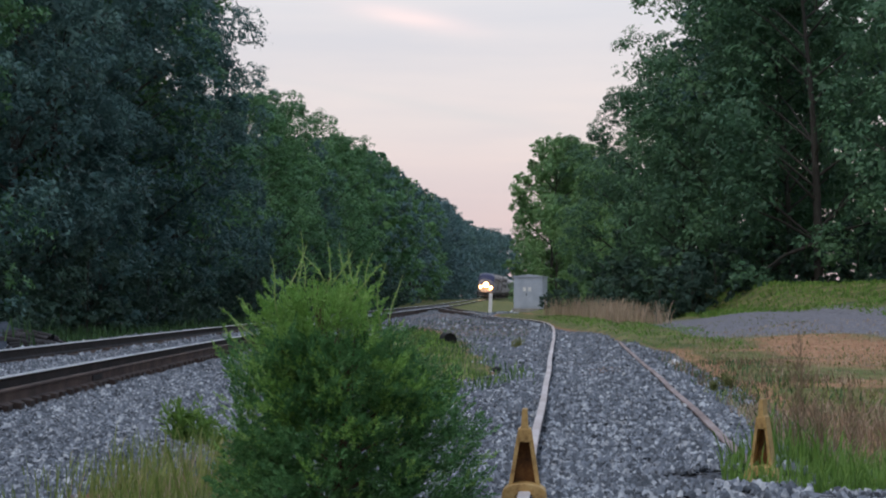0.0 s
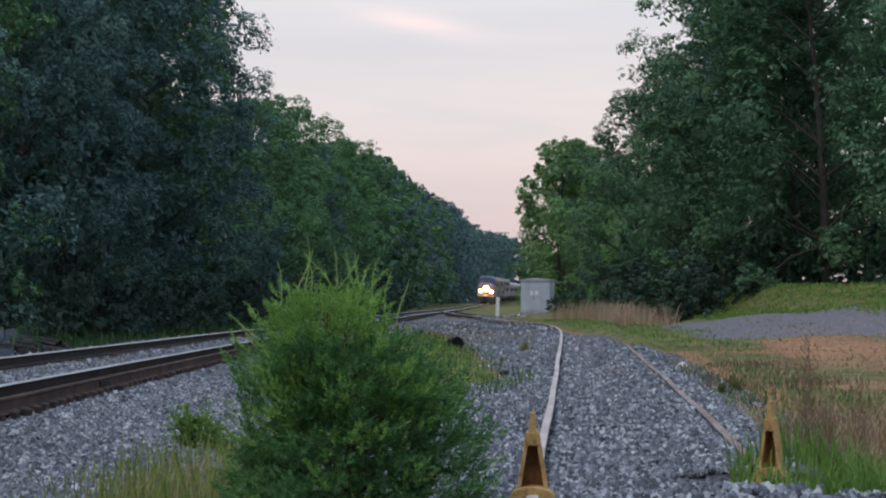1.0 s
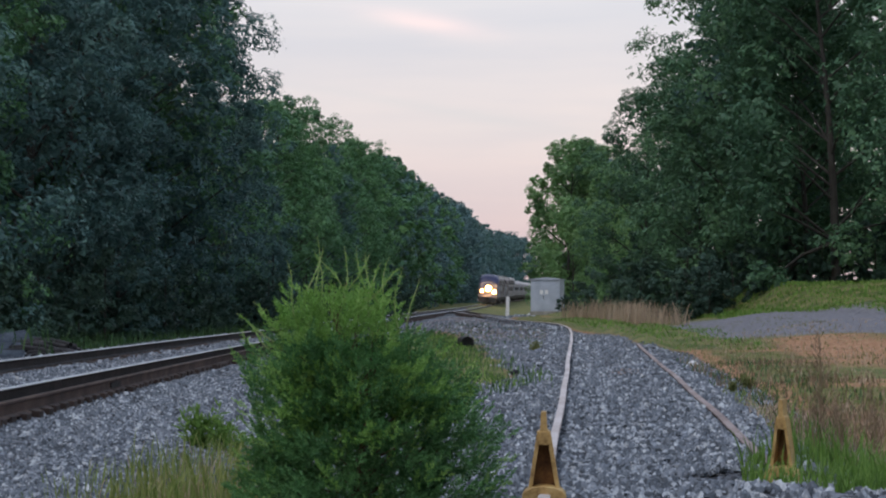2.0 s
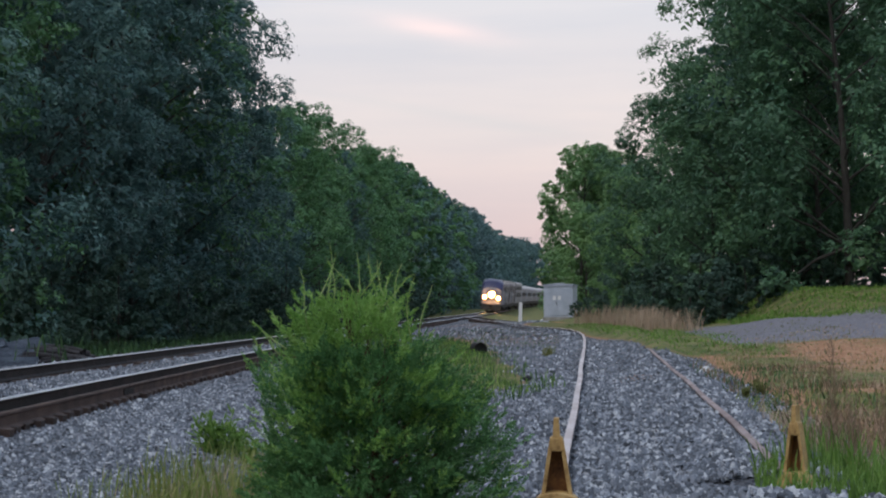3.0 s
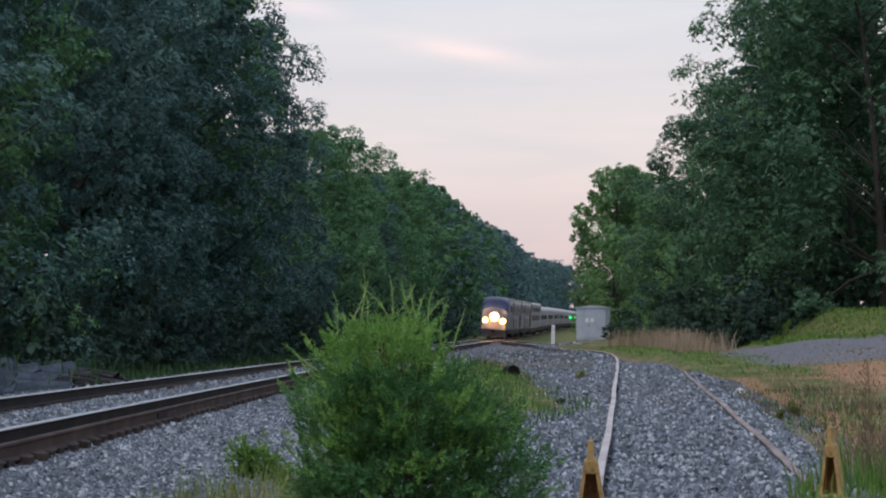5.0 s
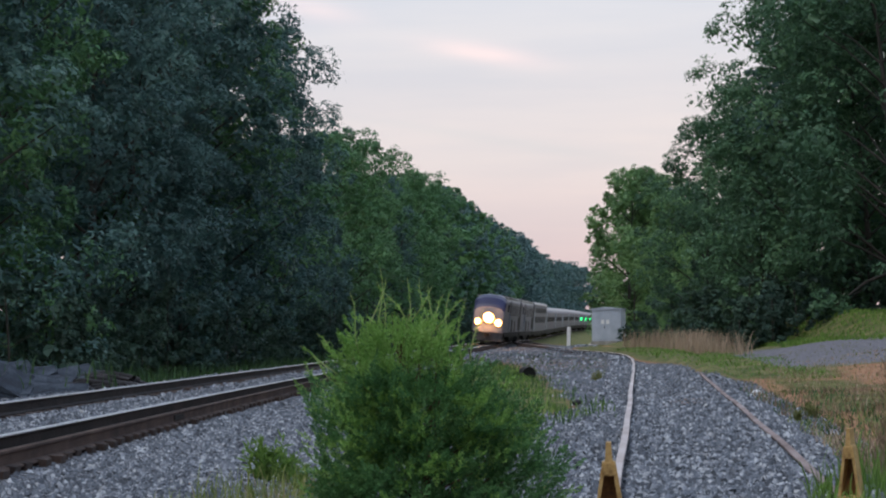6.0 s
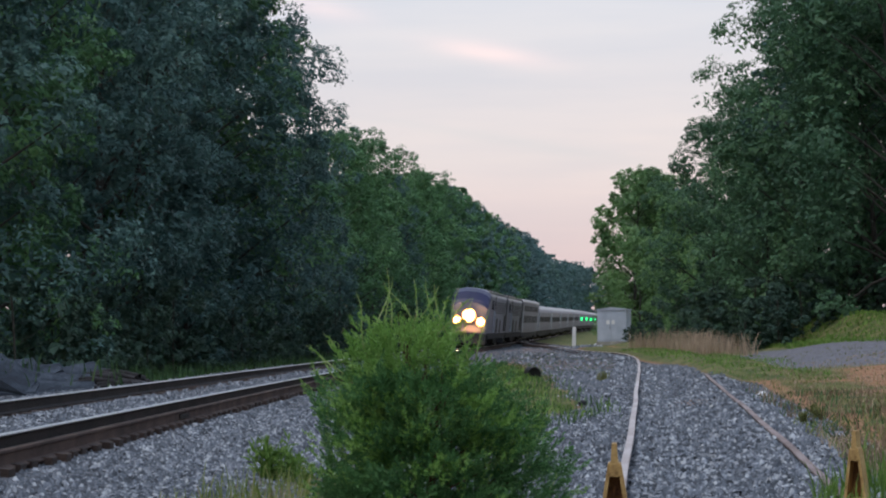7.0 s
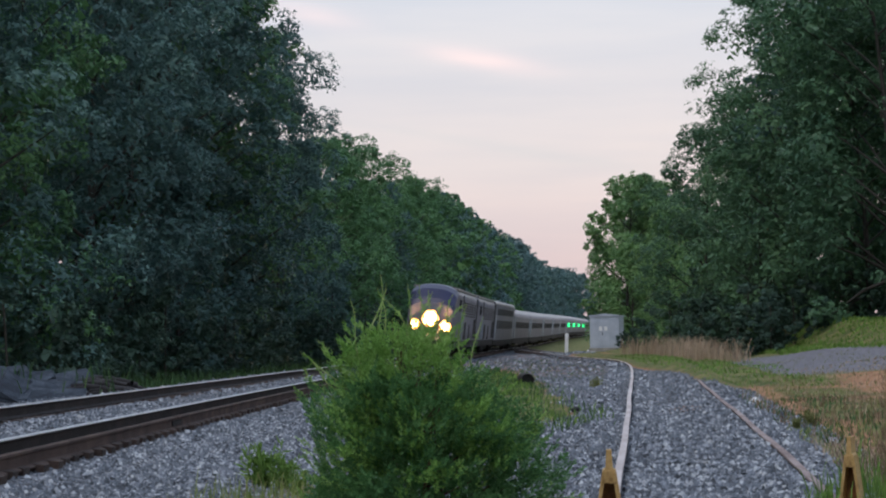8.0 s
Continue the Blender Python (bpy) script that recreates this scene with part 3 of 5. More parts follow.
def locomotive(lit):
    """Origin on the rail head under the nose; the front looks along -y, 21 m long."""
    ob = tagged(empty("locomotive"), "silver and dark blue diesel locomotive with glowing headlights" if lit else "silver and dark blue trailing diesel locomotive", "locomotive", "train")
    H, W = 4.48, 1.5
    body = section(W, H, 0.7, rx=1.2)

    def scaled(hz, hx, lean):
        zt = H * hz
        return [(x * hx, 1.05 + (z - 1.05) * (zt - 1.05) / (H - 1.05), lean * max(0.0, (z - 2.2))) for x, z in body]

    st = [(0.0, scaled(0.74, 0.86, 0.12)), (0.12, scaled(0.80, 0.92, 0.14)), (0.75, scaled(0.93, 0.97, 0.12)), (1.5, scaled(0.985, 1.0, 0.10)), (2.4, scaled(1.0, 1.0, 0.0)), (20.8, scaled(1.0, 1.0, 0.0)), (21.0, scaled(0.97, 0.97, 0.0))]

    def tone(z, y, j, k):
        if y < 2.2 and z > 2.55:
            return 1
        if z > 4.0:
            return 2 if y > 2.2 else 1
        return 0

    part("body", hull("body", st, [M["locogrey"], M["locoblue"], M["roofsilver"]], tone), None, ob, "silver grey painted body with a dark blue nose top")
    for s in (-1, 1):
        bm = bmesh.new()
        box(bm, s * 0.72 - 0.58, s * 0.72 + 0.58, -0.03, 0.03, -0.36, 0.36, 0.02, Matrix.Translation((0, 0.62, 3.42)) @ Matrix.Rotation(radians(-38), 4, "X"))
        part("windshield", bm, M["glass"], ob)
        for y0, y1 in ((2.5, 3.15), (3.5, 4.1)):
            bm = bmesh.new()
            box(bm, s * 1.5 - 0.015, s * 1.5 + 0.015, y0, y1, 2.95, 3.65, 0.01)
            part("side_window", bm, M["glass"], ob)
        bm = bmesh.new()
        box(bm, s * 1.5 - 0.012, s * 1.5 + 0.012, 2.2, 20.6, 1.42, 1.62)
        part("stripe", bm, M["locoblue"], ob, "dark blue side stripe")
        for k in range(5):
            bm = bmesh.new()
            y0 = 6.5 + k * 2.6
            for q in range(6):
                box(bm, s * 1.5 - 0.02, s * 1.5 + 0.02, y0, y0 + 1.7, 2.7 + q * 0.16, 2.78 + q * 0.16)
            part("grille", bm, M["under"], ob)
        for y0, y1, z0, z1 in ((17.4, 19.0, 1.3, 2.6), (19.6, 20.7, 1.3, 4.0)):
            bm = bmesh.new()
            box(bm, s * 1.5 - 0.02, s * 1.5 + 0.025, y0, y1, z0, z1, 0.01)
            part("vent_panel", bm, M["under"], ob, "dark louvred side panel")
        bm = bmesh.new()
        box(bm, s * 1.5 - 0.03, s * 1.5 + 0.03, 4.7, 5.5, 1.25, 3.3, 0.02)
        part("cab_door", bm, M["locogrey"], ob)
    for s in (-1, 1):
        # dark recesses at the ends of the hood and handrails by the cab
        for y0, y1, z0, z1 in ((5.75, 6.3, 1.2, 4.0), (8.2, 9.6, 1.2, 2.3), (12.5, 13.4, 1.2, 2.2)):
            bm = bmesh.new()
            box(bm, s * 1.5 - 0.02, s * 1.5 + 0.022, y0, y1, z0, z1, 0.01)
            part("vent_panel", bm, M["under"], ob, "dark louvred side panel")
        for y0 in (4.55, 5.62):
            bm = bmesh.new()
            cyl(bm, (s * 1.56, y0, 1.2), (s * 1.56, y0, 2.9), 0.025, 0.025, 6)
            part("handrail", bm, M["boxwall"], ob)
        bm = bmesh.new()
        box(bm, s * 1.18 - 0.2, s * 1.18 + 0.2, 2.3, 20.4, 4.2, 4.34, 0.03)
        part("roof_edge", bm, M["roofsilver"], ob, "pale bare metal roof edge")
    for k in range(4):
        bm = bmesh.new()
        box(bm, -0.8, 0.8, 7 + 3.2 * k, 8.9 + 3.2 * k, 4.34, 4.5, 0.04)
        part("roof_fan_housing", bm, M["boxdark"], ob)
    bm = bmesh.new()
    box(bm, -1.35, 1.35, 0.15, 0.5, 0.25, 1.05, 0.06)
    box(bm, -1.3, 1.3, 0.5, 1.4, 0.7, 1.06, 0.03)
    part("pilot", bm, M["boxdark"], ob)
    bm = bmesh.new()
    box(bm, -0.2, 0.2, -0.45, 0.3, 0.72, 1.0, 0.05)
    part("coupler", bm, M["under"], ob)
    bm = bmesh.new()
    box(bm, -1.35, 1.35, 8.6, 12.4, 0.35, 1.06, 0.08)
    part("fuel_tank", bm, M["under"], ob)
    bm = bmesh.new()
    box(bm, -1.47, 1.47, 0.6, 20.7, 0.7, 1.14, 0.03)
    part("frame", bm, M["under"], ob)
    bogie(ob, 4.2)
    bogie(ob, 16.8)
    # lamp housings on the nose with their lenses
    for name, x, z, r in (("headlight", 0.0, 2.35, 0.36), ("ditch_light", -0.92, 1.95, 0.17), ("ditch_light", 0.92, 1.95, 0.2)):
        bm = bmesh.new()
        cyl(bm, (x, -0.08, z), (x, 0.2, z), r + 0.17, r + 0.2, 24)
        h = part(name, bm, M["boxdark"], ob)
        # disc behind the lens; on the lit engine its glow paints the halo
        bm = bmesh.new()
        cyl(bm, (x, -0.075, z), (x, -0.085, z), r + 0.16, r + 0.15, 24)
        part("halo_reflector", bm, M["halo_reflector"] if lit else M["boxwall"], h)
        bm = bmesh.new()
        bmesh.ops.create_uvsphere(bm, u_segments=20, v_segments=12, radius=r, matrix=Matrix.Translation((x, -0.16, z)))
        part("lens", bm, M["lamp"] if lit else M["glass"], h, "glowing warm lens" if lit else "")
    return ob


def coach(kind):
    """Origin on the rail head at the front end, 25.6 m long, running along +y."""
    tall = kind == "tall"
    green = kind == "green"
    name = "baggage_dormitory_car" if tall else "passenger_coach"
    label = {"tall": "tall stainless steel sleeping car with two rows of dark windows", "green": "stainless steel coach with a green reflection painted on its windows", "plain": "stainless steel passenger coach with dark windows"}[kind]
    ob = tagged(empty(name), label, "railway coach", "train")
    H, W, L = (4.38, 1.52, 25.6) if tall else (3.98, 1.55, 25.6)
    sec = section(W, H, 0.32 if tall else 0.8, rx=0.4 if tall else 1.1)
    if not tall:
        sec = [(x * (1 - 0.05 * abs(z - 2.3) / 1.3), z) for x, z in sec]
    st = [(0.25, [(x * 0.97, z) for x, z in sec]), (0.4, sec), (L - 0.4, sec), (L - 0.25, [(x * 0.97, z) for x, z in sec])]
    part("body", hull("body", st, [M["silver"], M["roofsilver"]], lambda z, y, j, k: 1 if z > H - 0.35 else 0), None, ob, "fluted stainless steel body")
    rows = ((2.05, 2.75), (3.2, 3.75)) if tall else ((2.15, 2.75),)
    for s in (-1, 1):
        for z0, z1 in rows:
            for k in range(9):
                y0 = 2.4 + k * 2.36
                bm = bmesh.new()
                box(bm, s * (W + 0.003) - 0.03, s * (W + 0.003) + 0.012, y0, y0 + 1.75, z0, z1, 0.01)
                part("window", bm, M["greenwin"] if green and 2 <= k <= 5 else M["coachglass"], ob)
        bm = bmesh.new()
        for q in range(7):
            box(bm, s * W - 0.03, s * W + 0.015, 0.5, L - 0.5, 1.15 + q * 0.11, 1.20 + q * 0.11)
        part("fluting", bm, M["silver"], ob)
        for y0 in (0.75, L - 1.65):
            bm = bmesh.new()
            box(bm, s * W - 0.03, s * W + 0.02, y0, y0 + 0.9, 1.15, 3.2, 0.02)
            part("door", bm, M["boxwall"], ob)
    bm = bmesh.new()
    box(bm, -1.3, 1.3, 6.6, 19.0, 0.45, 1.08, 0.06)
    box(bm, -1.47, 1.47, 0.4, L - 0.4, 0.66, 1.16, 0.03)
    part("underframe", bm, M["under"], ob)
    for y0, y1 in ((-0.12, 0.28), (L - 0.28, L + 0.12)):
        bm = bmesh.new()
        box(bm, -0.6, 0.6, y0, y1, 1.1, 3.4, 0.08)
        part("gangway", bm, M["black"], ob)
    bogie(ob, 3.2)
    bogie(ob, L - 3.2)
    return ob


TRAIN = []


def build_train():
    lead = locomotive(True)
    second = locomotive(False)
    at = 0.0
    for ob, length in ((lead, 21.3), (second, 21.3)):
        TRAIN.append((ob, at, length))
        at += length
    kinds = ["tall"] + ["plain"] * 5 + ["green"] * 4 + ["plain"]
    made = {}
    for k in kinds:
        if k in made:
            ob = copy_thing(made[k], Matrix.Identity(4))
        else:
            ob = made[k] = coach(k)
        TRAIN.append((ob, at, 25.9))
        at += 25.9


build_train()


# ---- trackside things ----
def thing_z(x, y, sink=0.02):
    return ground_z(x, y) - sink


def signal_cabinet():
    x, y = 6.95, 143.0
    z = thing_z(x, y, 0.1)
    ob = tagged(empty("signal_cabinet", pose(x, y, z, 0, 0, -14)), "pale grey metal railway signal cabinet with a ridged roof", "signal cabinet")
    W, D, H = 1.16, 1.0, 2.86
    bm = bmesh.new()
    box(bm, -W - 0.08, W + 0.08, -D - 0.08, D + 0.08, 0, 0.28, 0.02)
    part("plinth", bm, M["concrete"], ob)
    bm = bmesh.new()
    box(bm, -W, W, -D, D, 0.28, H - 0.12, 0.02)
    part("body", bm, M["boxwall"], ob)
    bm = bmesh.new()
    v = [bm.verts.new(p) for p in ((-W - 0.07, -D - 0.07, H - 0.12), (W + 0.07, -D - 0.07, H - 0.12), (W + 0.07, D + 0.07, H - 0.12), (-W - 0.07, D + 0.07, H - 0.12), (-W - 0.07, -D - 0.07, H - 0.04), (W + 0.07, -D - 0.07, H - 0.04), (W + 0.07, D + 0.07, H - 0.04), (-W - 0.07, D + 0.07, H - 0.04), (0, -D - 0.07, H + 0.1), (0, D + 0.07, H + 0.1))]
    for f in ((0, 1, 2, 3), (0, 4, 8, 5, 1), (3, 2, 6, 9, 7), (1, 5, 6, 2), (0, 3, 7, 4), (4, 7, 9, 8), (5, 8, 9, 6)):
        bm.faces.new([v[i] for i in f])
    bmesh.ops.recalc_face_normals(bm, faces=bm.faces)
    part("roof", bm, M["boxwall"], ob)
    bm = bmesh.new()
    box(bm, -0.98, -0.03, -D - 0.03, -D + 0.01, 0.4, 2.35, 0.012)
    d1 = part("door", bm, M["boxwall"], ob)
    bm = bmesh.new()
    box(bm, 0.03, 0.98, -D - 0.03, -D + 0.01, 0.4, 2.35, 0.012)
    part("door", bm, M["boxwall"], ob)
    bm = bmesh.new()
    box(bm, -0.16, -0.11, -D - 0.08, -D - 0.02, 1.25, 1.5, 0.01)
    part("handle", bm, M["boxdark"], d1, "dark metal handle")
    for xx in (-0.42, -0.02):
        bm = bmesh.new()
        box(bm, xx, xx + 0.26, -D - 0.045, -D - 0.03, 1.62, 1.95, 0.005)
        part("notice_plate", bm, M["white"], ob, "small white notice plate")
    bm = bmesh.new()
    for q in range(6):
        box(bm, -W - 0.03, -W + 0.01, -0.4, 0.4, 1.9 + q * 0.07, 1.94 + q * 0.07)
    part("louvre", bm, M["boxdark"], ob)
    return ob


def marker_post():
    x, y = 3.8, 145.0
    ob = tagged(empty("marker_post", pose(x, y, thing_z(x, y, 0.05), 0, 2.0, 0)), "white flat trackside marker post beside the switch", "marker post")
    bm = bmesh.new()
    box(bm, -0.14, 0.14, -0.05, 0.05, 0.0, 1.72, 0.03)
    part("post", bm, M["white"], ob)
    bm = bmesh.new()
    box(bm, -0.3, 0.3, -0.3, 0.3, -0.05, 0.12, 0.03)
    part("footing", bm, M["concrete"], ob)
    return ob


def wheel_stop(x, y, z, turn):
    """Cast stop clamped on a rail: two raking flanges with a web between, a rounded saddle at the foot."""
    ob = tagged(empty("wheel_stop", pose(x, y, z, 0, 0, turn)), "weathered yellow cast-iron wheel stop clamped on a rail", "wheel stop", "wheel stops on the siding")
    bm = bmesh.new()
    for s in (-1, 1):
        p = [(s * 0.095, 0.0), (s * 0.040, 0.34), (s * 0.020, 0.37), (s * 0.014, 0.47), (s * 0.0, 0.47), (s * 0.0, 0.34), (s * 0.022, 0.32), (s * 0.072, 0.0)]
        f0 = [bm.verts.new((a, -0.075, b)) for a, b in p]
        f1 = [bm.verts.new((a, 0.06, b)) for a, b in p]
        bm.faces.new(f0)
        bm.faces.new(f1[::-1])
        for i in range(len(p)):
            j = (i + 1) % len(p)
            bm.faces.new((f0[i], f1[i], f1[j], f0[j]))
    bmesh.ops.recalc_face_normals(bm, faces=bm.faces)
    part("side_flange", bm, M["yellow"], ob)
    bm = bmesh.new()
    p = [(-0.088, 0.0), (0.088, 0.0), (0.014, 0.38), (-0.014, 0.38)]
    f0 = [bm.verts.new((a, 0.035, b)) for a, b in p]
    f1 = [bm.verts.new((a, 0.055, b)) for a, b in p]
    bm.faces.new(f0)
    bm.faces.new(f1[::-1])
    for i in range(4):
        j = (i + 1) % 4
        bm.faces.new((f0[i], f1[i], f1[j], f0[j]))
    bmesh.ops.recalc_face_normals(bm, faces=bm.faces)
    part("web", bm, M["recess_shade"], ob, "web plate with the recess's shade painted in")
    bm = bmesh.new()
    box(bm, -0.038, 0.038, -0.08, 0.062, 0.28, 0.36, 0.01)
    part("cross_rib", bm, M["yellow"], ob)
    bm = bmesh.new()
    p = []
    for k in range(13):
        a = math.pi * k / 12
        p.append((0.128 * math.cos(a), -0.03 + 0.08 * math.sin(a) ** 0.7 if 0 < k < 12 else -0.03))
    lower = [(-0.125, -0.075), (-0.085, -0.105), (-0.05, -0.075), (-0.045, -0.02), (0.045, -0.02), (0.05, -0.075), (0.085, -0.105), (0.125, -0.075)]
    pts = p + lower
    f0 = [bm.verts.new((a, -0.12, b)) for a, b in pts]
    f1 = [bm.verts.new((a, 0.06, b)) for a, b in pts]
    bm.faces.new(f0)
    bm.faces.new(f1[::-1])
    for i in range(len(pts)):
        j = (i + 1) % len(pts)
        bm.faces.new((f0[i], f1[i], f1[j], f0[j]))
    bmesh.ops.recalc_face_normals(bm, faces=bm.faces)
    bmesh.ops.bevel(bm, geom=[e for e in bm.edges if abs(e.verts[0].co.y - e.verts[1].co.y) < 1e-4], offset=0.006, segments=1, affect="EDGES")
    part("saddle", bm, M["yellow"], ob)
    for s in (-1, 1):
        bm = bmesh.new()
        cyl(bm, (s * 0.09, -0.15, -0.06), (s * 0.09, -0.11, -0.06), 0.018, 0.018, 6)
        part("bolt", bm, M["rail"], ob)
    return ob


signal_cabinet()
marker_post()
wheel_stop(float(side_x(10.5)) - 0.75, 10.5, float(side_z(10.5)), -4)
wheel_stop(float(side_x(11.6)) + 0.75, 11.6, float(side_z(11.6)), -22).scale = (0.8, 1, 1)


# ---- trees ----
def unit(v):
    return v / (np.linalg.norm(v, axis=-1, keepdims=True) + 1e-9)


def leaves(rng, centres, radii, dirs, per, size, squash=0.8):
    """Pointed leaves over the upper and outer sides of leafy tufts."""
    m = len(centres) * per
    c, r, o = np.repeat(centres, per, 0), np.repeat(radii, per), np.repeat(dirs, per, 0)
    d = unit(rng.normal(size=(m, 3)) + o * 0.75 + np.array([0, 0, 0.45]))
    rr = r * (0.35 + 0.72 * rng.random(m) ** 0.45)
    p = c + d * rr[:, None] * np.array([1, 1, squash])
    nrm = unit(d * 1.3 + rng.normal(size=(m, 3)) * 0.45 + np.array([0, 0, 0.5]))
    t = unit(np.cross(nrm, rng.normal(size=(m, 3))))
    b = np.cross(nrm, t)
    s = (size * (0.6 + 0.8 * rng.random(m)))[:, None]
    w = s * 0.6
    return np.stack([p - t * s * 0.8 - b * w * 0.6, p + t * s * 1.1 - nrm * s * 0.25, p - t * s * 0.55 + b * w], 1)


def tree_parts(seed, height, spread, clear, boughs, tufts, per, size, kind="round"):
    """Trunk with limbs, and a crown of boughs, each carrying tiers of leafy tufts."""
    rng = np.random.default_rng(seed)
    lines = []
    lean = rng.normal(size=2) * 0.02 * height
    top = height * 0.9
    trunk = []
    for k in range(8):
        f = k / 7
        trunk.append((lean[0] * f**2, lean[1] * f**2, f * top - 0.5 * (k == 0), max(0.03, 0.012 * height * (1 - 0.92 * f))))
    lines.append(trunk)
    cent, rad, dirs, fill = [], [], [], []
    for i in range(boughs):
        f = clear + (1 - clear) * ((i + rng.random()) / boughs) ** 0.78
        q = (f - clear) / (1 - clear)
        if kind == "cone":
            env = spread * (1.02 - q) ** 0.8 * (0.55 + 0.45 * min(1, q * 6))
        else:
            env = spread * max(0.1, math.sin(math.pi * min(1, 0.2 + 0.74 * q))) ** 0.55
        a = i * 2.39996 + rng.normal() * 0.45
        lob = 1 + 0.16 * math.sin(3 * a + seed) + 0.13 * math.sin(2 * a + 1.7 * seed + 7 * q)
        R = (0.036 * height + 0.14 * spread) * (0.6 + 0.75 * rng.random()) * (1.0 - 0.25 * q)
        rr = max(0.0, env * lob * (0.62 + 0.38 * rng.random() ** 0.5) - 0.45 * R)
        z = min(f * height - 0.1 * rr, height - 0.75 * R)
        x, y = lean[0] * f**2 + rr * math.cos(a), lean[1] * f**2 + rr * math.sin(a)
        hub = np.array((x, y, z))
        out = np.array((math.cos(a), math.sin(a), 0.25))
        for _ in range(tufts):
            d = unit(rng.normal(size=3) + out * 0.8 + np.array((0, 0, 0.35)))
            r = R * (0.26 + 0.26 * rng.random())
            cent.append(hub + d * R * (0.55 + 0.5 * rng.random()) * np.array((1.1, 1.1, 0.8)))
            rad.append(r)
            dirs.append(d)
        fill.append((x * 0.8, y * 0.8, z - 0.2 * R, R * 0.9))
        if i % 2 == 0:
            z0 = min(max(0.12 * height, z - 0.55 * rr - 0.04 * height), top * 0.95)
            f0 = z0 / top
            w = 0.005 * height * (1 - 0.6 * q)
            lines.append([(lean[0] * f0**2, lean[1] * f0**2, z0, w), (x * 0.5, y * 0.5, z0 * 0.55 + z * 0.45 + 0.05 * rr, w * 0.7), (x, y, z, w * 0.25)])
    fill = np.array(fill)
    out = unit(fill[:, :3] * np.array([1, 1, 0]) + 1e-6)
    lv = leaves(rng, np.array(cent), np.array(rad), np.array(dirs), per, size)
    # larger fill leaves inside the crown, added to block light and view
    inner = leaves(rng, fill[:, :3], fill[:, 3], out, max(12, tufts * per // 6), size * 1.8)
    return lines, np.concatenate([lv, inner])


def tree(name, label, mat, seed, height, spread, clear, boughs, tufts, per, size, kind="round", category="tree", group=""):
    lines, lv = tree_parts(seed, height, spread, clear, boughs, tufts, per, size, kind)
    ob = tagged(empty(name), label, category, group)
    part("trunk", tube_mesh("trunk", lines, M["bark"], 6), None, ob, "bark-covered trunk with limbs")
    part("crown", quads_mesh("crown", lv, M[mat], 3), None, ob, "leafy crown with gaps and an uneven outline")
    return ob


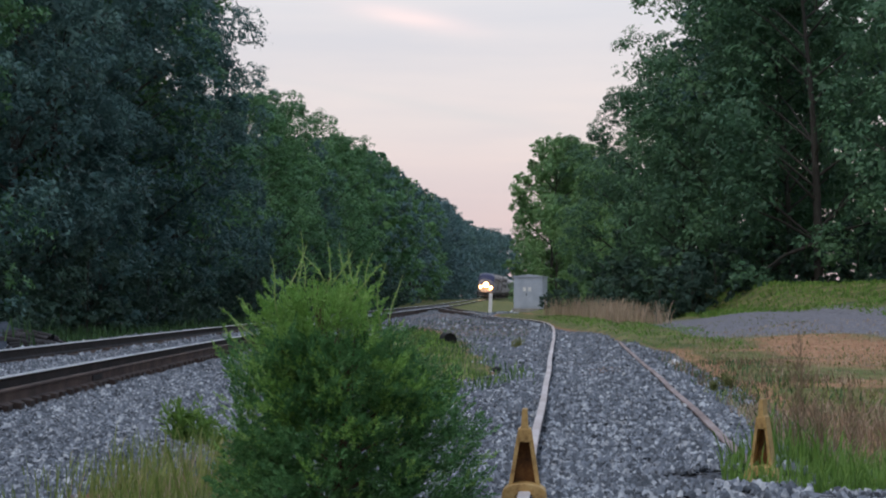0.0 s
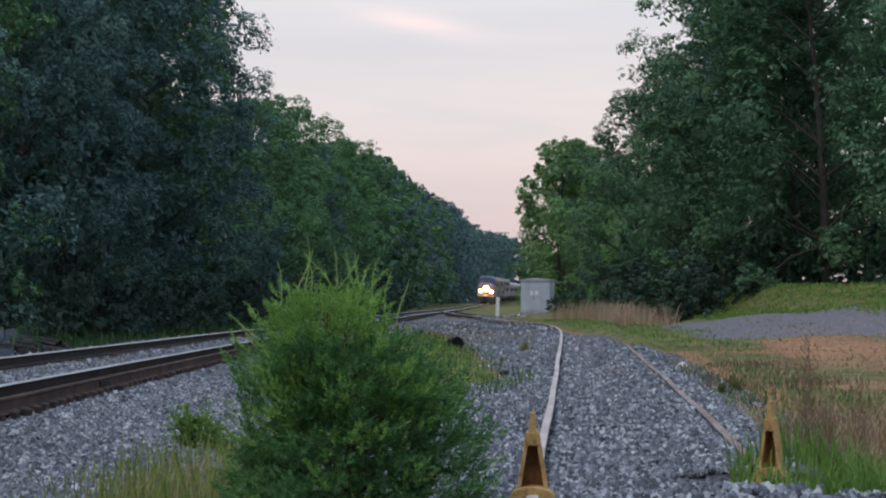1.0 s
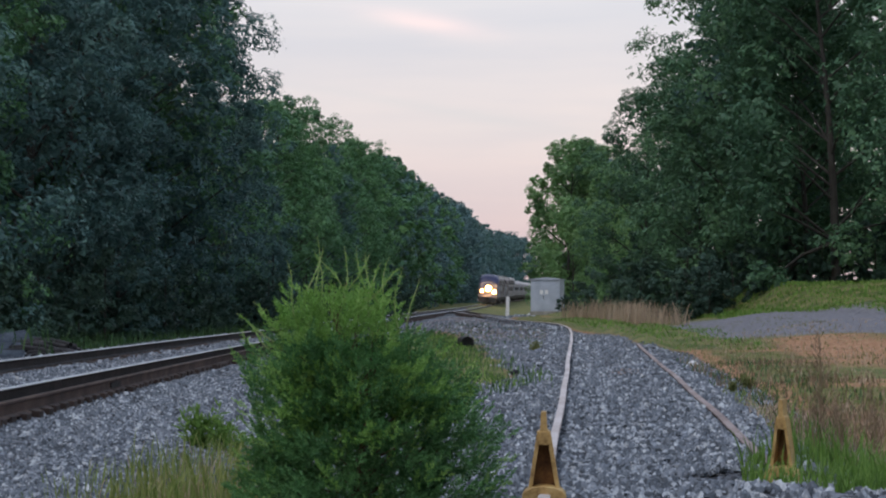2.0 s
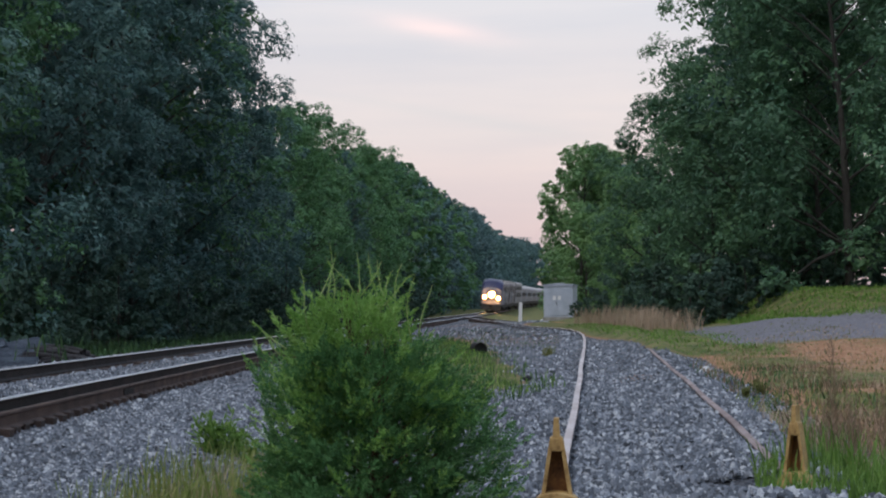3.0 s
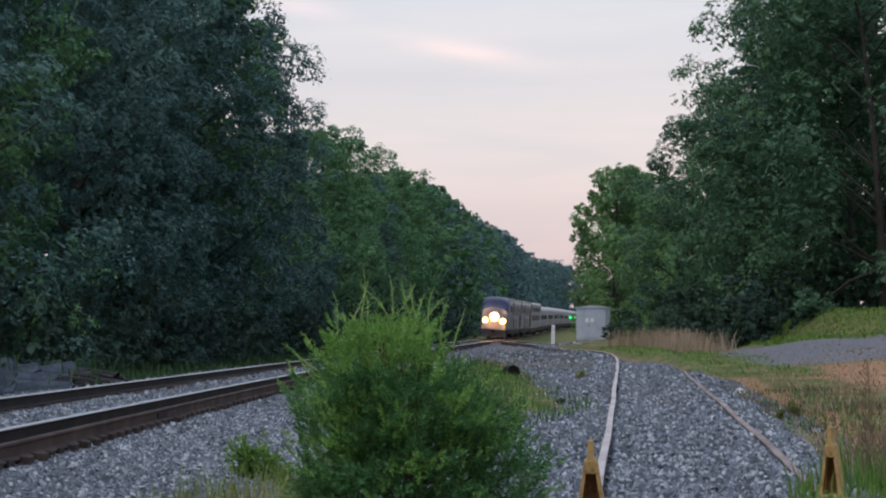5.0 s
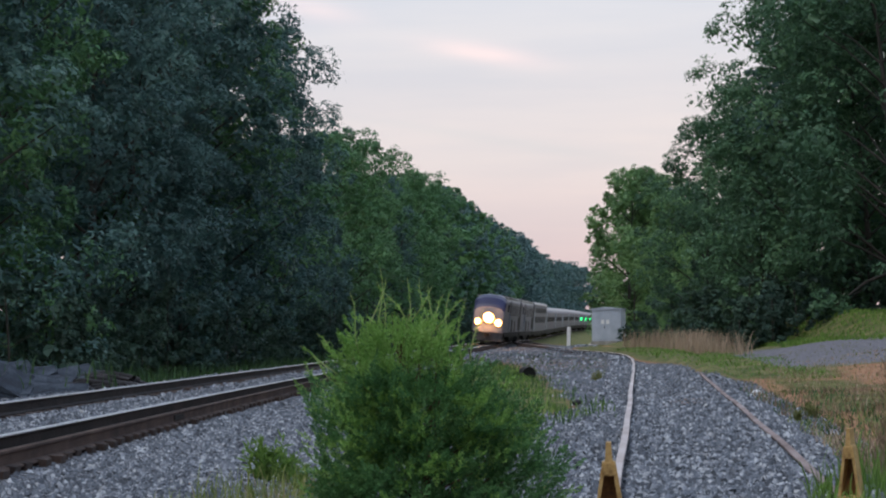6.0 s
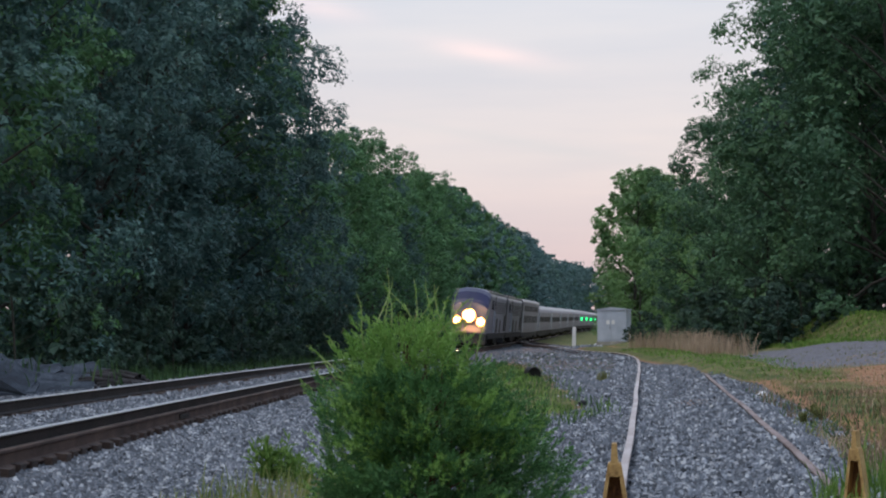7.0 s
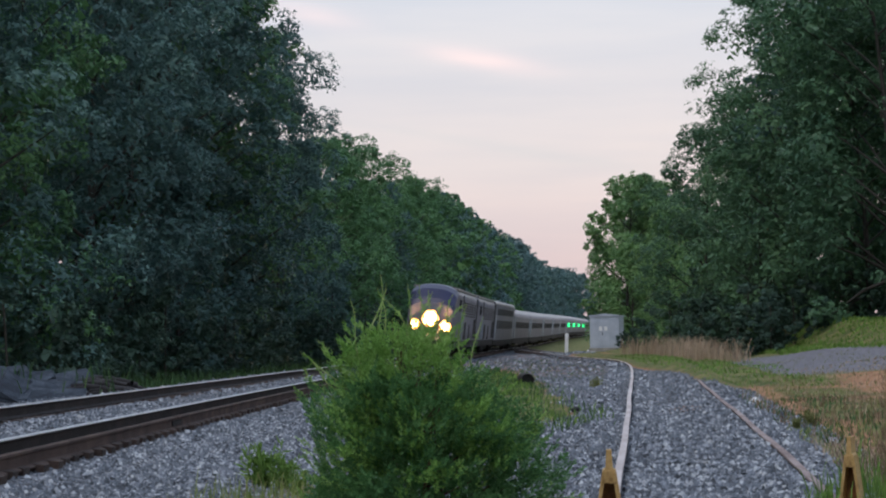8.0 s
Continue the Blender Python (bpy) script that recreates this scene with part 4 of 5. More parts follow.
def build_trees():
    rnd = random.Random(11)
    left, right, dist = "trees along the far side of the track", "trees at the edge of the road", "distant trees round the curve"
    oak, broad = "tall dark blue-green oak with a dense crown beside the track", "mid-green broadleaf tree with a rounded crown"
    near = (66, 11, 37, 0.104)
    far = (46, 7, 16, 0.27)
    size = {}

    def kind_of(*a, **k):
        ob = tree(*a, **k)
        size[ob.name] = a[4]
        return ob

    d1 = kind_of("oak_tree", oak, "leaf_dark", 1, 19.5, 4.9, 0.04, *near, group=left)
    d2 = kind_of("oak_tree", oak, "leaf_dark", 2, 20.5, 4.5, 0.04, *near, group=left)
    g1 = kind_of("broadleaf_tree", broad, "leaf_mid", 3, 18, 4.8, 0.04, *near, group=left)
    g2 = kind_of("broadleaf_tree", broad, "leaf_mid", 4, 17, 4.6, 0.04, *near, group=left)
    c1 = kind_of("cedar_tree", "dark conical cedar tree among broadleaf trees", "leaf_dark", 5, 14, 3.0, 0.03, 56, 9, 30, 0.10, "cone", group=left)
    r1 = kind_of("broadleaf_tree", "tall green tree hung with leafy vines beside the gravel road", "leaf_right", 13, 19, 5.0, 0.02, *near, group=right)
    r2 = kind_of("oak_tree", "tall dark green tree beside the gravel road", "leaf_right", 14, 20, 5.2, 0.02, *near, group=right)
    l1 = kind_of("young_tree", "light green young broadleaf tree behind the signal cabinet", "leaf_light", 6, 16.0, 3.9, 0.03, 62, 11, 24, 0.14, group=right)
    s1 = kind_of("shrub", "green leafy shrub at the wood's edge", "leaf_shrub", 7, 4.2, 2.4, 0.0, 22, 8, 22, 0.10, category="shrub", group="shrubs at the wood's edge")
    s2 = kind_of("shrub", "dark green leafy shrub at the wood's edge", "leaf_shrub", 8, 3.2, 2.2, 0.0, 20, 8, 22, 0.10, category="shrub", group="shrubs at the wood's edge")
    f1 = kind_of("distant_tree", "green broadleaf tree in the distant wood", "leaf_mid", 21, 18.5, 5.2, 0.04, *far, group=dist)
    f2 = kind_of("distant_tree", "dark green tree in the distant wood", "leaf_dark", 22, 19, 5.0, 0.04, *far, group=dist)
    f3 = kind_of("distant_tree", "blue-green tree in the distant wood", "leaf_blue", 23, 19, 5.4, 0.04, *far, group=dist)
    used = set()

    def put(src, x, y, s=1.0, sink=0.45, tall=0.0):
        m = pose(x, y, ground_z(x, y) - sink, 0, 0, rnd.uniform(0, 360))
        if src.name not in used:
            used.add(src.name)
            src.matrix_basis = m
            ob = src
        else:
            ob = copy_thing(src, m)
        if tall:
            s = tall / size[src.name]
        ob.scale = (s, s, s)
        return ob

    # wood along the far side of the main line: place along it, height, kind
    front = [(58, 21, d1), (64, 22, g1), (72, 23, d2), (80, 23, d1), (88, 24.5, d2), (96, 25.5, d1), (104, 26.5, g2), (112, 26.5, d1), (121, 23.5, d1), (131, 17.0, d2), (141, 17, g1), (153, 19, g2), (165, 21.0, g1), (176, 21.0, g2), (189, 19, d2), (202, 20, g2), (215, 21, g1)]
    y, k = 229.0, 0
    while y < 600:
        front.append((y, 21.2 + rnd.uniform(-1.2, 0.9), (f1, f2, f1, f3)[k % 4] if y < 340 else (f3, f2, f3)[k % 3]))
        y += 8.5 + y * 0.008
        k += 1
    for k, (y, h, src) in enumerate(front):
        x = float(main_x(y)) - 13.2 - rnd.uniform(-0.5, 0.9)
        put(src, x, y, tall=h)
        if k in (3, 6, 10):
            put(c1, x + 3.4, y + 3.0, tall=11.5)
        if 70 < y < 420:
            put((f2, f1)[k % 2], x - 6.5, y + 4.0, tall=h * 0.97)
        if y < 260:
            put((s1, s2)[k % 2], x + 4.4, y + 2, rnd.uniform(0.6, 1.0), 0.25)
            put((s2, s1)[k % 2], x + 3.9, y - 2.5, rnd.uniform(0.8, 1.2), 0.25)
    # wood on the other side of the road
    for x, y, s, src in ((12.9, 82, 0.92, r2), (15.6, 75, 0.97, r1), (19.8, 69, 1.0, r2), (23.5, 65, 0.98, r1), (12.3, 97, 0.72, r1), (10.4, 101, 0.65, r2), (11.2, 84, 0.5, r2), (17.5, 86, 1.05, r2), (13.8, 108, 0.66, r2), (17.5, 116, 0.8, r1), (15.8, 92, 0.9, f2), (20.5, 92, 1.2, f1), (26, 86, 1.25, f2), (18.8, 101, 1.05, f2), (15.2, 79, 0.75, r1), (12.3, 88, 0.42, r1)):
        put(src, x, y, s)
    for x, y, s in ((9.9, 166, 1.06), (10.9, 171, 1.02), (13.4, 176, 1.08), (13.2, 150, 0.72), (13.6, 172, 0.95), (12.0, 140, 0.5), (9.9, 158, 0.62)):
        put(l1, x, y, s)
    for x, y, s, src in ((9.6, 83, 0.62, s1), (12.4, 80, 0.6, s2), (15.2, 76, 0.7, s2), (18.2, 72, 0.6, s1), (10.2, 96, 0.9, s2), (9.8, 118, 0.9, s1), (9.2, 133, 0.55, s2), (8.15, 141.0, 0.42, s2), (8.95, 141.4, 0.5, s2), (21.8, 68, 0.7, s2), (10.6, 90, 0.9, s2), (11.4, 104, 1.1, s1), (17.0, 74, 0.9, s2), (13.8, 78, 0.9, s2), (8.9, 74, 0.75, s2), (10.0, 72.5, 0.7, s2), (9.6, 77, 1.0, s2), (8.6, 86, 0.7, s1), (11.2, 74, 0.8, s2)):
        put(src, x, y, s, 0.2)
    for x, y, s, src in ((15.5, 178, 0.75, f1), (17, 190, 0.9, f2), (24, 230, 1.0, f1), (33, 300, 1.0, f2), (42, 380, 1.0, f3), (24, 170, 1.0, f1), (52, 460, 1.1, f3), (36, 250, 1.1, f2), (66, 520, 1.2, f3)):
        put(src, x, y, s)
    # unseen trees added beside and behind the viewpoint to block low sky light
    for x, y, h in ((-23, 43, 21), (-22, 32, 20), (-20, 21, 21), (-19, 8, 20), (-19.5, -6, 21), (-19, -20, 20), (-13, -34, 19), (-3, -40, 20), (8, -38, 19), (18, -30, 20), (25, -14, 20), (27, 6, 20), (28, 24, 19), (28, 42, 20)):
        put((f2, f1)[int(abs(y)) % 2], x, y, tall=h)
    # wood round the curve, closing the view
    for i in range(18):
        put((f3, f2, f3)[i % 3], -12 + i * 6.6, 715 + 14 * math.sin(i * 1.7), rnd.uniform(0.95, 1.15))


build_trees()


# ---- the cedar bush ----
def cedar_bush():
    x0, y0 = -0.56, 10.0
    z0 = ground_z(x0, y0) - 0.03
    ob = tagged(empty("cedar_bush", pose(x0, y0, z0)), "bushy young red cedar with feathery green sprays and thin top shoots", "bush")
    rng = np.random.default_rng(42)
    hs = np.array([0.0, 0.2, 0.45, 0.65, 0.9, 1.1, 1.3, 1.45, 1.56])
    rs = np.array([0.50, 0.60, 0.61, 0.56, 0.47, 0.39, 0.27, 0.14, 0.03])
    sway = np.array([-0.02, -0.03, 0.0, 0.04, -0.03, -0.09, -0.12, -0.08, -0.06])

    def env(h, a):
        lob = 1 + 0.13 * np.sin(3 * a + 1.2 + 2 * h) + 0.11 * np.sin(5 * a - 5 * h) + 0.09 * np.sin(8 * a + 9 * h)
        return np.interp(h, hs, rs) * lob

    def lean(h):
        return np.interp(h, hs, sway)

    # woody stem and boughs
    lines = [[(lean(h) + 0.01 * math.sin(9 * h), 0.01 * math.cos(7 * h), h, 0.03 * (1 - h / 1.7) + 0.003) for h in np.linspace(-0.05, 1.5, 14)]]
    for k in range(60):
        h0 = rng.uniform(0.05, 1.25)
        a = k * 2.39996
        h1 = min(1.5, h0 + rng.uniform(0.12, 0.4))
        r1 = float(env(h1, a)) * rng.uniform(0.7, 0.95)
        lines.append([(lean(h0), 0, h0, 0.008), (lean(h0) + 0.5 * r1 * math.cos(a), 0.5 * r1 * math.sin(a), h0 + 0.35 * (h1 - h0), 0.004), (lean(h1) + r1 * math.cos(a), r1 * math.sin(a), h1, 0.002)])
    part("stem", tube_mesh("stem", lines, M["cedar_bark"], 5), None, ob, "reddish-brown stem and boughs")

    def plumes(n, frac0, frac1, hlo, hhi, len0, len1):
        """Feet, directions and lengths of leafy side boughs."""
        h = hlo + (hhi - hlo) * (np.arange(n) + rng.random(n)) / n
        a = np.arange(n) * 2.39996 + rng.normal(size=n) * 0.4
        L = rng.uniform(len0, len1, n)
        r = np.maximum(0.02, env(h, a) * (frac0 + (frac1 - frac0) * rng.random(n)) - L * 0.45)
        p = np.stack([lean(h) + r * np.cos(a), r * np.sin(a), h], 1)
        up = (0.2 + 0.75 * h / 1.5)[:, None]
        d = unit(np.stack([np.cos(a), np.sin(a), np.zeros(n)], 1) * 0.9 + np.array([0, 0, 1.0]) * up + rng.normal(size=(n, 3)) * 0.38)
        return p, d, L

    def sprays_on(p, d, L, per):
        """Sprays set along each bough, shorter and closer to it towards its tip."""
        n = len(p)
        q, e, l = [], [], []
        for k in range(per):
            f = (k + rng.random(n)) / per
            rad = rng.normal(size=(n, 3))
            rad = unit(rad - d * (rad * d).sum(-1, keepdims=True))
            q.append(p + d * (L * f)[:, None] + rad * (L * 0.16 * (1.1 - f))[:, None])
            e.append(unit(d + rad * (0.75 - 0.55 * f)[:, None] + np.array([0, 0, 0.25])))
            l.append(L * (0.42 - 0.2 * f) * (0.8 + 0.4 * rng.random(n)))
        return np.concatenate(q), np.concatenate(e), np.concatenate(l)

    def spray_faces(p, d, L, twigs, wide):
        n = len(p)
        side = unit(np.cross(d, rng.normal(size=(n, 3))))
        out = []
        third = np.cross(d, side)
        for k in range(twigs):
            f = (k + rng.random(n)) / twigs
            base = p + d * (L * (f - 0.3))[:, None]
            ang = rng.random(n) * 2 * np.pi
            rad = side * np.cos(ang)[:, None] + third * np.sin(ang)[:, None]
            t = unit(d * 1.0 + rad * (0.8 - 0.4 * f)[:, None] + rng.normal(size=(n, 3)) * 0.15)
            l = (L * (0.42 - 0.2 * f) * (0.7 + 0.6 * rng.random(n)))[:, None]
            w = unit(np.cross(t, rng.normal(size=(n, 3)))) * wide
            tip = base + t * l
            mid = base + t * l * 0.45
            out.append(np.stack([base - w * 0.5, mid + w, tip], 1))
            out.append(np.stack([mid - w, mid + w, tip + rad * l * 0.12], 1))
        return np.concatenate(out)

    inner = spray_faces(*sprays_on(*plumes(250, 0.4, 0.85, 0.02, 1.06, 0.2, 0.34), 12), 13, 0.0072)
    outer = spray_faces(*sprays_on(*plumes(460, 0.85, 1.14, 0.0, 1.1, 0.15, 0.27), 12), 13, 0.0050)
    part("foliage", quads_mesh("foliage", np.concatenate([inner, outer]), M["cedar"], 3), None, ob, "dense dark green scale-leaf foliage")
    # brighter sprays set mostly high up, standing partly for light on the crown
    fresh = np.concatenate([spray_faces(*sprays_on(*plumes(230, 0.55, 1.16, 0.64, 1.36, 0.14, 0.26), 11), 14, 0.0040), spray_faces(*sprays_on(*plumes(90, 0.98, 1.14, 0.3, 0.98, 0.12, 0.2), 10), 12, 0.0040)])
    part("new_growth", quads_mesh("new_growth", fresh, M["cedar_new_lit"], 3), None, ob, "yellow-green fresh sprays with light from above painted into their colour")
    # long bare-tipped leaders above the crown
    tops = ((-0.24, 1.30, 0.0, 0.36), (-0.13, 1.36, 0.20, 0.30), (-0.02, 1.34, 0.16, 0.26), (-0.06, 1.38, -0.12, 0.22), (-0.36, 1.16, -0.24, 0.22), (0.10, 1.30, 0.08, 0.24), (0.2, 1.22, 0.04, 0.26), (-0.42, 1.05, -0.22, 0.2), (0.26, 1.12, 0.06, 0.3), (-0.3, 1.24, -0.1, 0.28), (-0.1, 1.3, 0.04, 0.3), (0.04, 1.3, -0.04, 0.3), (-0.46, 0.95, -0.14, 0.14), (0.5, 0.85, 0.14, 0.2), (0.58, 0.45, 0.14, 0.16), (-0.18, 1.34, -0.06, 0.24), (-0.5, 1.08, -0.16, 0.12), (-0.4, 1.14, -0.3, 0.16), (0.0, 1.36, 0.26, 0.2), (0.14, 1.26, -0.1, 0.3), (-0.3, 1.3, 0.1, 0.3))
    for x, h, dx, dz in tops:
        y = rng.uniform(-0.15, 0.15)
        pts, faces = [], []
        for k in range(9):
            f = k / 8
            pts.append((x + dx * f + 0.02 * math.sin(5 * f + 9 * x), y + 0.02 * math.cos(7 * f), h - 0.02 + (dz + 0.12) * (f - 0.25 * f * f * (abs(dx) > 0.1)), 0.0050 * (1 - 0.65 * f)))
        lead = part("shoot", tube_mesh("shoot", [pts], M["cedar_tip"], 4), None, ob, "thin pale leader shoot")
        P = np.array([q[:3] for q in pts])
        n = 60
        f = rng.random(n) * 0.92
        base = np.stack([np.interp(f * 8, np.arange(9), P[:, i]) for i in range(3)], 1)
        t = unit(rng.normal(size=(n, 3)) * 0.7 + np.array([dx, 0, dz + 0.25]))
        l = (0.02 + 0.07 * rng.random(n) * (1 - f))[:, None]
        w = unit(np.cross(t, rng.normal(size=(n, 3)))) * 0.0038
        part("twig", quads_mesh("twig", np.stack([base - w, base + w, base + t * l], 1), M["cedar_new_lit"], 3), None, lead)
    return ob


cedar_bush()


# ---- grasses and weeds ----
def blades(name, label, mat, seed, n, place, h0, h1, width, lean_=0.35, group=""):
    """Curved blades, one stuff object; place(rng, n) gives the x and y of their feet."""
    rng = np.random.default_rng(seed)
    x, y = place(rng, n)
    m = len(x)
    z = lie(x, y) - 0.015
    p = np.stack([x, y, z], 1)
    h = (h0 + (h1 - h0) * rng.random(m) ** 1.3)[:, None]
    a = rng.random(m) * 2 * np.pi
    d = np.stack([np.cos(a), np.sin(a), np.zeros(m)], 1)
    w = np.stack([-np.sin(a + 0.6), np.cos(a + 0.6), np.zeros(m)], 1) * (width * (0.6 + 0.8 * rng.random(m)))[:, None]
    ln = (lean_ * (0.3 + rng.random(m)))[:, None]
    up = np.array([0, 0, 1.0])
    q1 = p + up * h * 0.45 + d * h * ln * 0.25
    q2 = p + up * h * 0.8 + d * h * ln * 0.65
    tip = p + up * h * (1 - 0.25 * ln) + d * h * ln * 1.15
    V = np.stack([p - w, p + w, q1 + w * 0.9, q1 - w * 0.9, q2 + w * 0.6, q2 - w * 0.6, tip], 1).reshape(-1, 3)
    k = (np.arange(m) * 7)[:, None]
    F = np.concatenate([k + np.array([0, 1, 2, 3]), k + np.array([3, 2, 4, 5])], 0).tolist() + (k + np.array([5, 4, 6])).tolist()
    me = mesh_of(name, V.tolist(), F, M[mat])
    return tagged(new(name, me), label, "grass", group, "stuff")


def patch(x0, x1, y0, y1, keep=None):
    def place(rng, n):
        x, y = rng.uniform(x0, x1, n), rng.uniform(y0, y1, n)
        k = wob(x * 1.7, y * 1.7, 1.1) + 0.5 * wob(x, y, 4.0) + rng.normal(size=n) * 0.5 > -0.35
        if keep is not None:
            k &= keep(x, y, rng.random(n))
        return x[k], y[k]

    return place


def spots(centres, r):
    def place(rng, n):
        c = np.array(centres)[rng.integers(0, len(centres), n)]
        return c[:, 0] + rng.normal(size=n) * r, c[:, 1] + rng.normal(size=n) * r

    return place


def off_side(lo, hi=99):
    return lambda x, y, r: (x - side_x(y) > lo + 0.25 * wob(x, y, 2.0)) & (x - side_x(y) < hi)


def build_grass():
    blades("green_grass", "tall bright green grass round the wheel stop", "grass", 1, 10000, patch(1.55, 4.2, 10.0, 12.6, lambda x, y, r: (x > 1.62 + 0.12 * (y - 10)) & (r < 0.35 + 0.75 * (x - 1.5))), 0.10, 0.36, 0.0055)
    blades("green_grass", "tall bright green grass round the wheel stop", "grass", 2, 2600, patch(2.3, 4.4, 10.4, 13.5), 0.16, 0.46, 0.005)
    blades("dry_weeds", "brown dry weeds beside the siding", "drygrass", 3, 5200, patch(2.6, 5.2, 12.4, 20, off_side(1.15)), 0.06, 0.26, 0.0045, 0.8)
    blades("dry_weeds", "brown dry weeds beside the siding", "drybrown", 4, 2000, patch(2.3, 4.4, 12.6, 16.5, off_side(1.2)), 0.15, 0.46, 0.0028, 0.45)
    blades("verge_grass", "low olive grass on the verge", "olivegrass", 5, 9000, patch(3.0, 11.5, 15, 44, lambda x, y, r: (x - side_x(y) > 1.6 + 0.25 * wob(x, y, 2.0)) & ((x - side_x(y) < 3.6) | (r < 0.3))), 0.03, 0.13, 0.008)
    blades("verge_grass", "green grass at the edge of the siding", "grass", 6, 9000, patch(3.2, 9.5, 40, 84, lambda x, y, r: (x - side_x(y) > 0.75 - 1.2 * step(44, 60, y)) & (x - side_x(y) < 3.8)), 0.03, 0.13, 0.014, 0.8)
    blades("tan_grass", "tall tan dry grass beside the siding", "drygrass", 7, 4200, patch(4.4, 8.6, 66, 92, off_side(0.9, 3.9)), 0.4, 1.1, 0.011, 0.35)
    blades("tan_grass", "tall tan dry grass on the verge", "drygrass", 8, 1600, patch(4.2, 9.0, 20, 44, off_side(2.0, 5.0)), 0.05, 0.2, 0.006, 0.3)
    blades("ditch_grass", "rough green grass in the ditch between the tracks", "bankgrass", 9, 7000, patch(-2.0, 1.4, 24, 66, lambda x, y, r: r < 1.3 * np.exp(-((x - (0.15 - 0.035 * (y - 30))) / 0.85) ** 2)), 0.05, 0.2, 0.009)
    blades("tuft_grass", "yellow-green grass tuft on the gravel", "grass_olive", 10, 7000, patch(-3.0, -0.9, 10.0, 16.0, lambda x, y, r: r < 1.25 * np.exp(-((x + 1.85) / 0.55) ** 2 - ((y - 13.0) / 2.2) ** 2)), 0.06, 0.3, 0.0048)
    blades("tuft_grass", "pale dry grass on the gravel", "drygrass", 11, 900, patch(-2.9, -1.1, 10.8, 15.0, lambda x, y, r: r < 1.1 * np.exp(-((x + 1.75) / 0.5) ** 2)), 0.08, 0.28, 0.003)
    blades("bank_grass", "dark green rough grass on the bank behind the track", "bankgrass", 12, 15000, patch(-22, -8.6, 44, 150, lambda x, y, r: (x < main_x(y) - 3.6)), 0.2, 0.85, 0.02)
    blades("meadow_grass", "bright green grass bank under the trees", "grass", 13, 30000, patch(8.5, 24, 50, 80, lambda x, y, r: (y > 62 + 1.6 * (12 - x) + 1.5 * wob(x, y, 0.5)) & (x > 9.6)), 0.05, 0.20, 0.024)
    blades("verge_weeds", "mottled brown and olive weeds beside the siding rail", "drybrown", 15, 3600, patch(3.3, 8.0, 18, 34, off_side(1.35, 3.6)), 0.05, 0.22, 0.007, 0.5)
    blades("verge_weeds", "dark green low weeds beside the siding rail", "bankgrass", 16, 3600, patch(3.3, 8.0, 18, 34, off_side(1.3, 3.0)), 0.04, 0.18, 0.009, 0.6)
    blades("ditch_grass", "sparse rough grass on the low ground between the tracks", "bankgrass", 17, 5200, patch(-4.2, 3.2, 52, 112, lambda x, y, r: (x - main_x(y) > 2.4) & (x - side_x(y) < -1.5)), 0.015, 0.06, 0.02, 0.8)
    blades("ditch_grass", "dark rough grass on the low ground between the tracks", "bankgrass", 18, 3000, patch(-4.2, 3.2, 48, 118, lambda x, y, r: (x - main_x(y) > 2.4) & (x - side_x(y) < -1.5)), 0.02, 0.08, 0.02, 0.8)
    blades("dry_turf", "short tan dry grass on the bare soil beside the road", "drygrass", 20, 7000, patch(5.2, 14, 22, 52, off_side(2.4)), 0.02, 0.10, 0.012, 0.7)
    blades("dry_turf", "short olive grass on the bare soil beside the road", "olivegrass", 21, 5000, patch(4.6, 12, 18, 60, off_side(1.9, 6.5)), 0.02, 0.09, 0.012, 0.7)
    blades("verge_weeds", "low olive weeds among dry stalks beside the siding", "grass_olive", 22, 4200, patch(2.5, 6.0, 13, 24, off_side(1.15)), 0.04, 0.16, 0.006, 0.8)
    blades("gravel_weeds", "small weeds growing through the siding gravel", "olivegrass", 14, 160, spots([(1.86, 45), (1.88, 45.2)], 0.07), 0.08, 0.3, 0.007)
    blades("ditch_grass", "fresh green grass in the ditch between the tracks", "grass", 19, 6000, patch(-1.6, 1.5, 25, 58, lambda x, y, r: r < 1.2 * np.exp(-((x - (0.25 - 0.035 * (y - 30))) / 0.6) ** 2)), 0.05, 0.2, 0.009)


M["drybrown"] = material("brown_dead_stalk", [srgb(98, 82, 68), srgb(130, 110, 92), srgb(158, 138, 116)], 0.85, 0, 0.8, 12, 0, island=0.5, sub=0.15, spec=0.2)
build_grass()


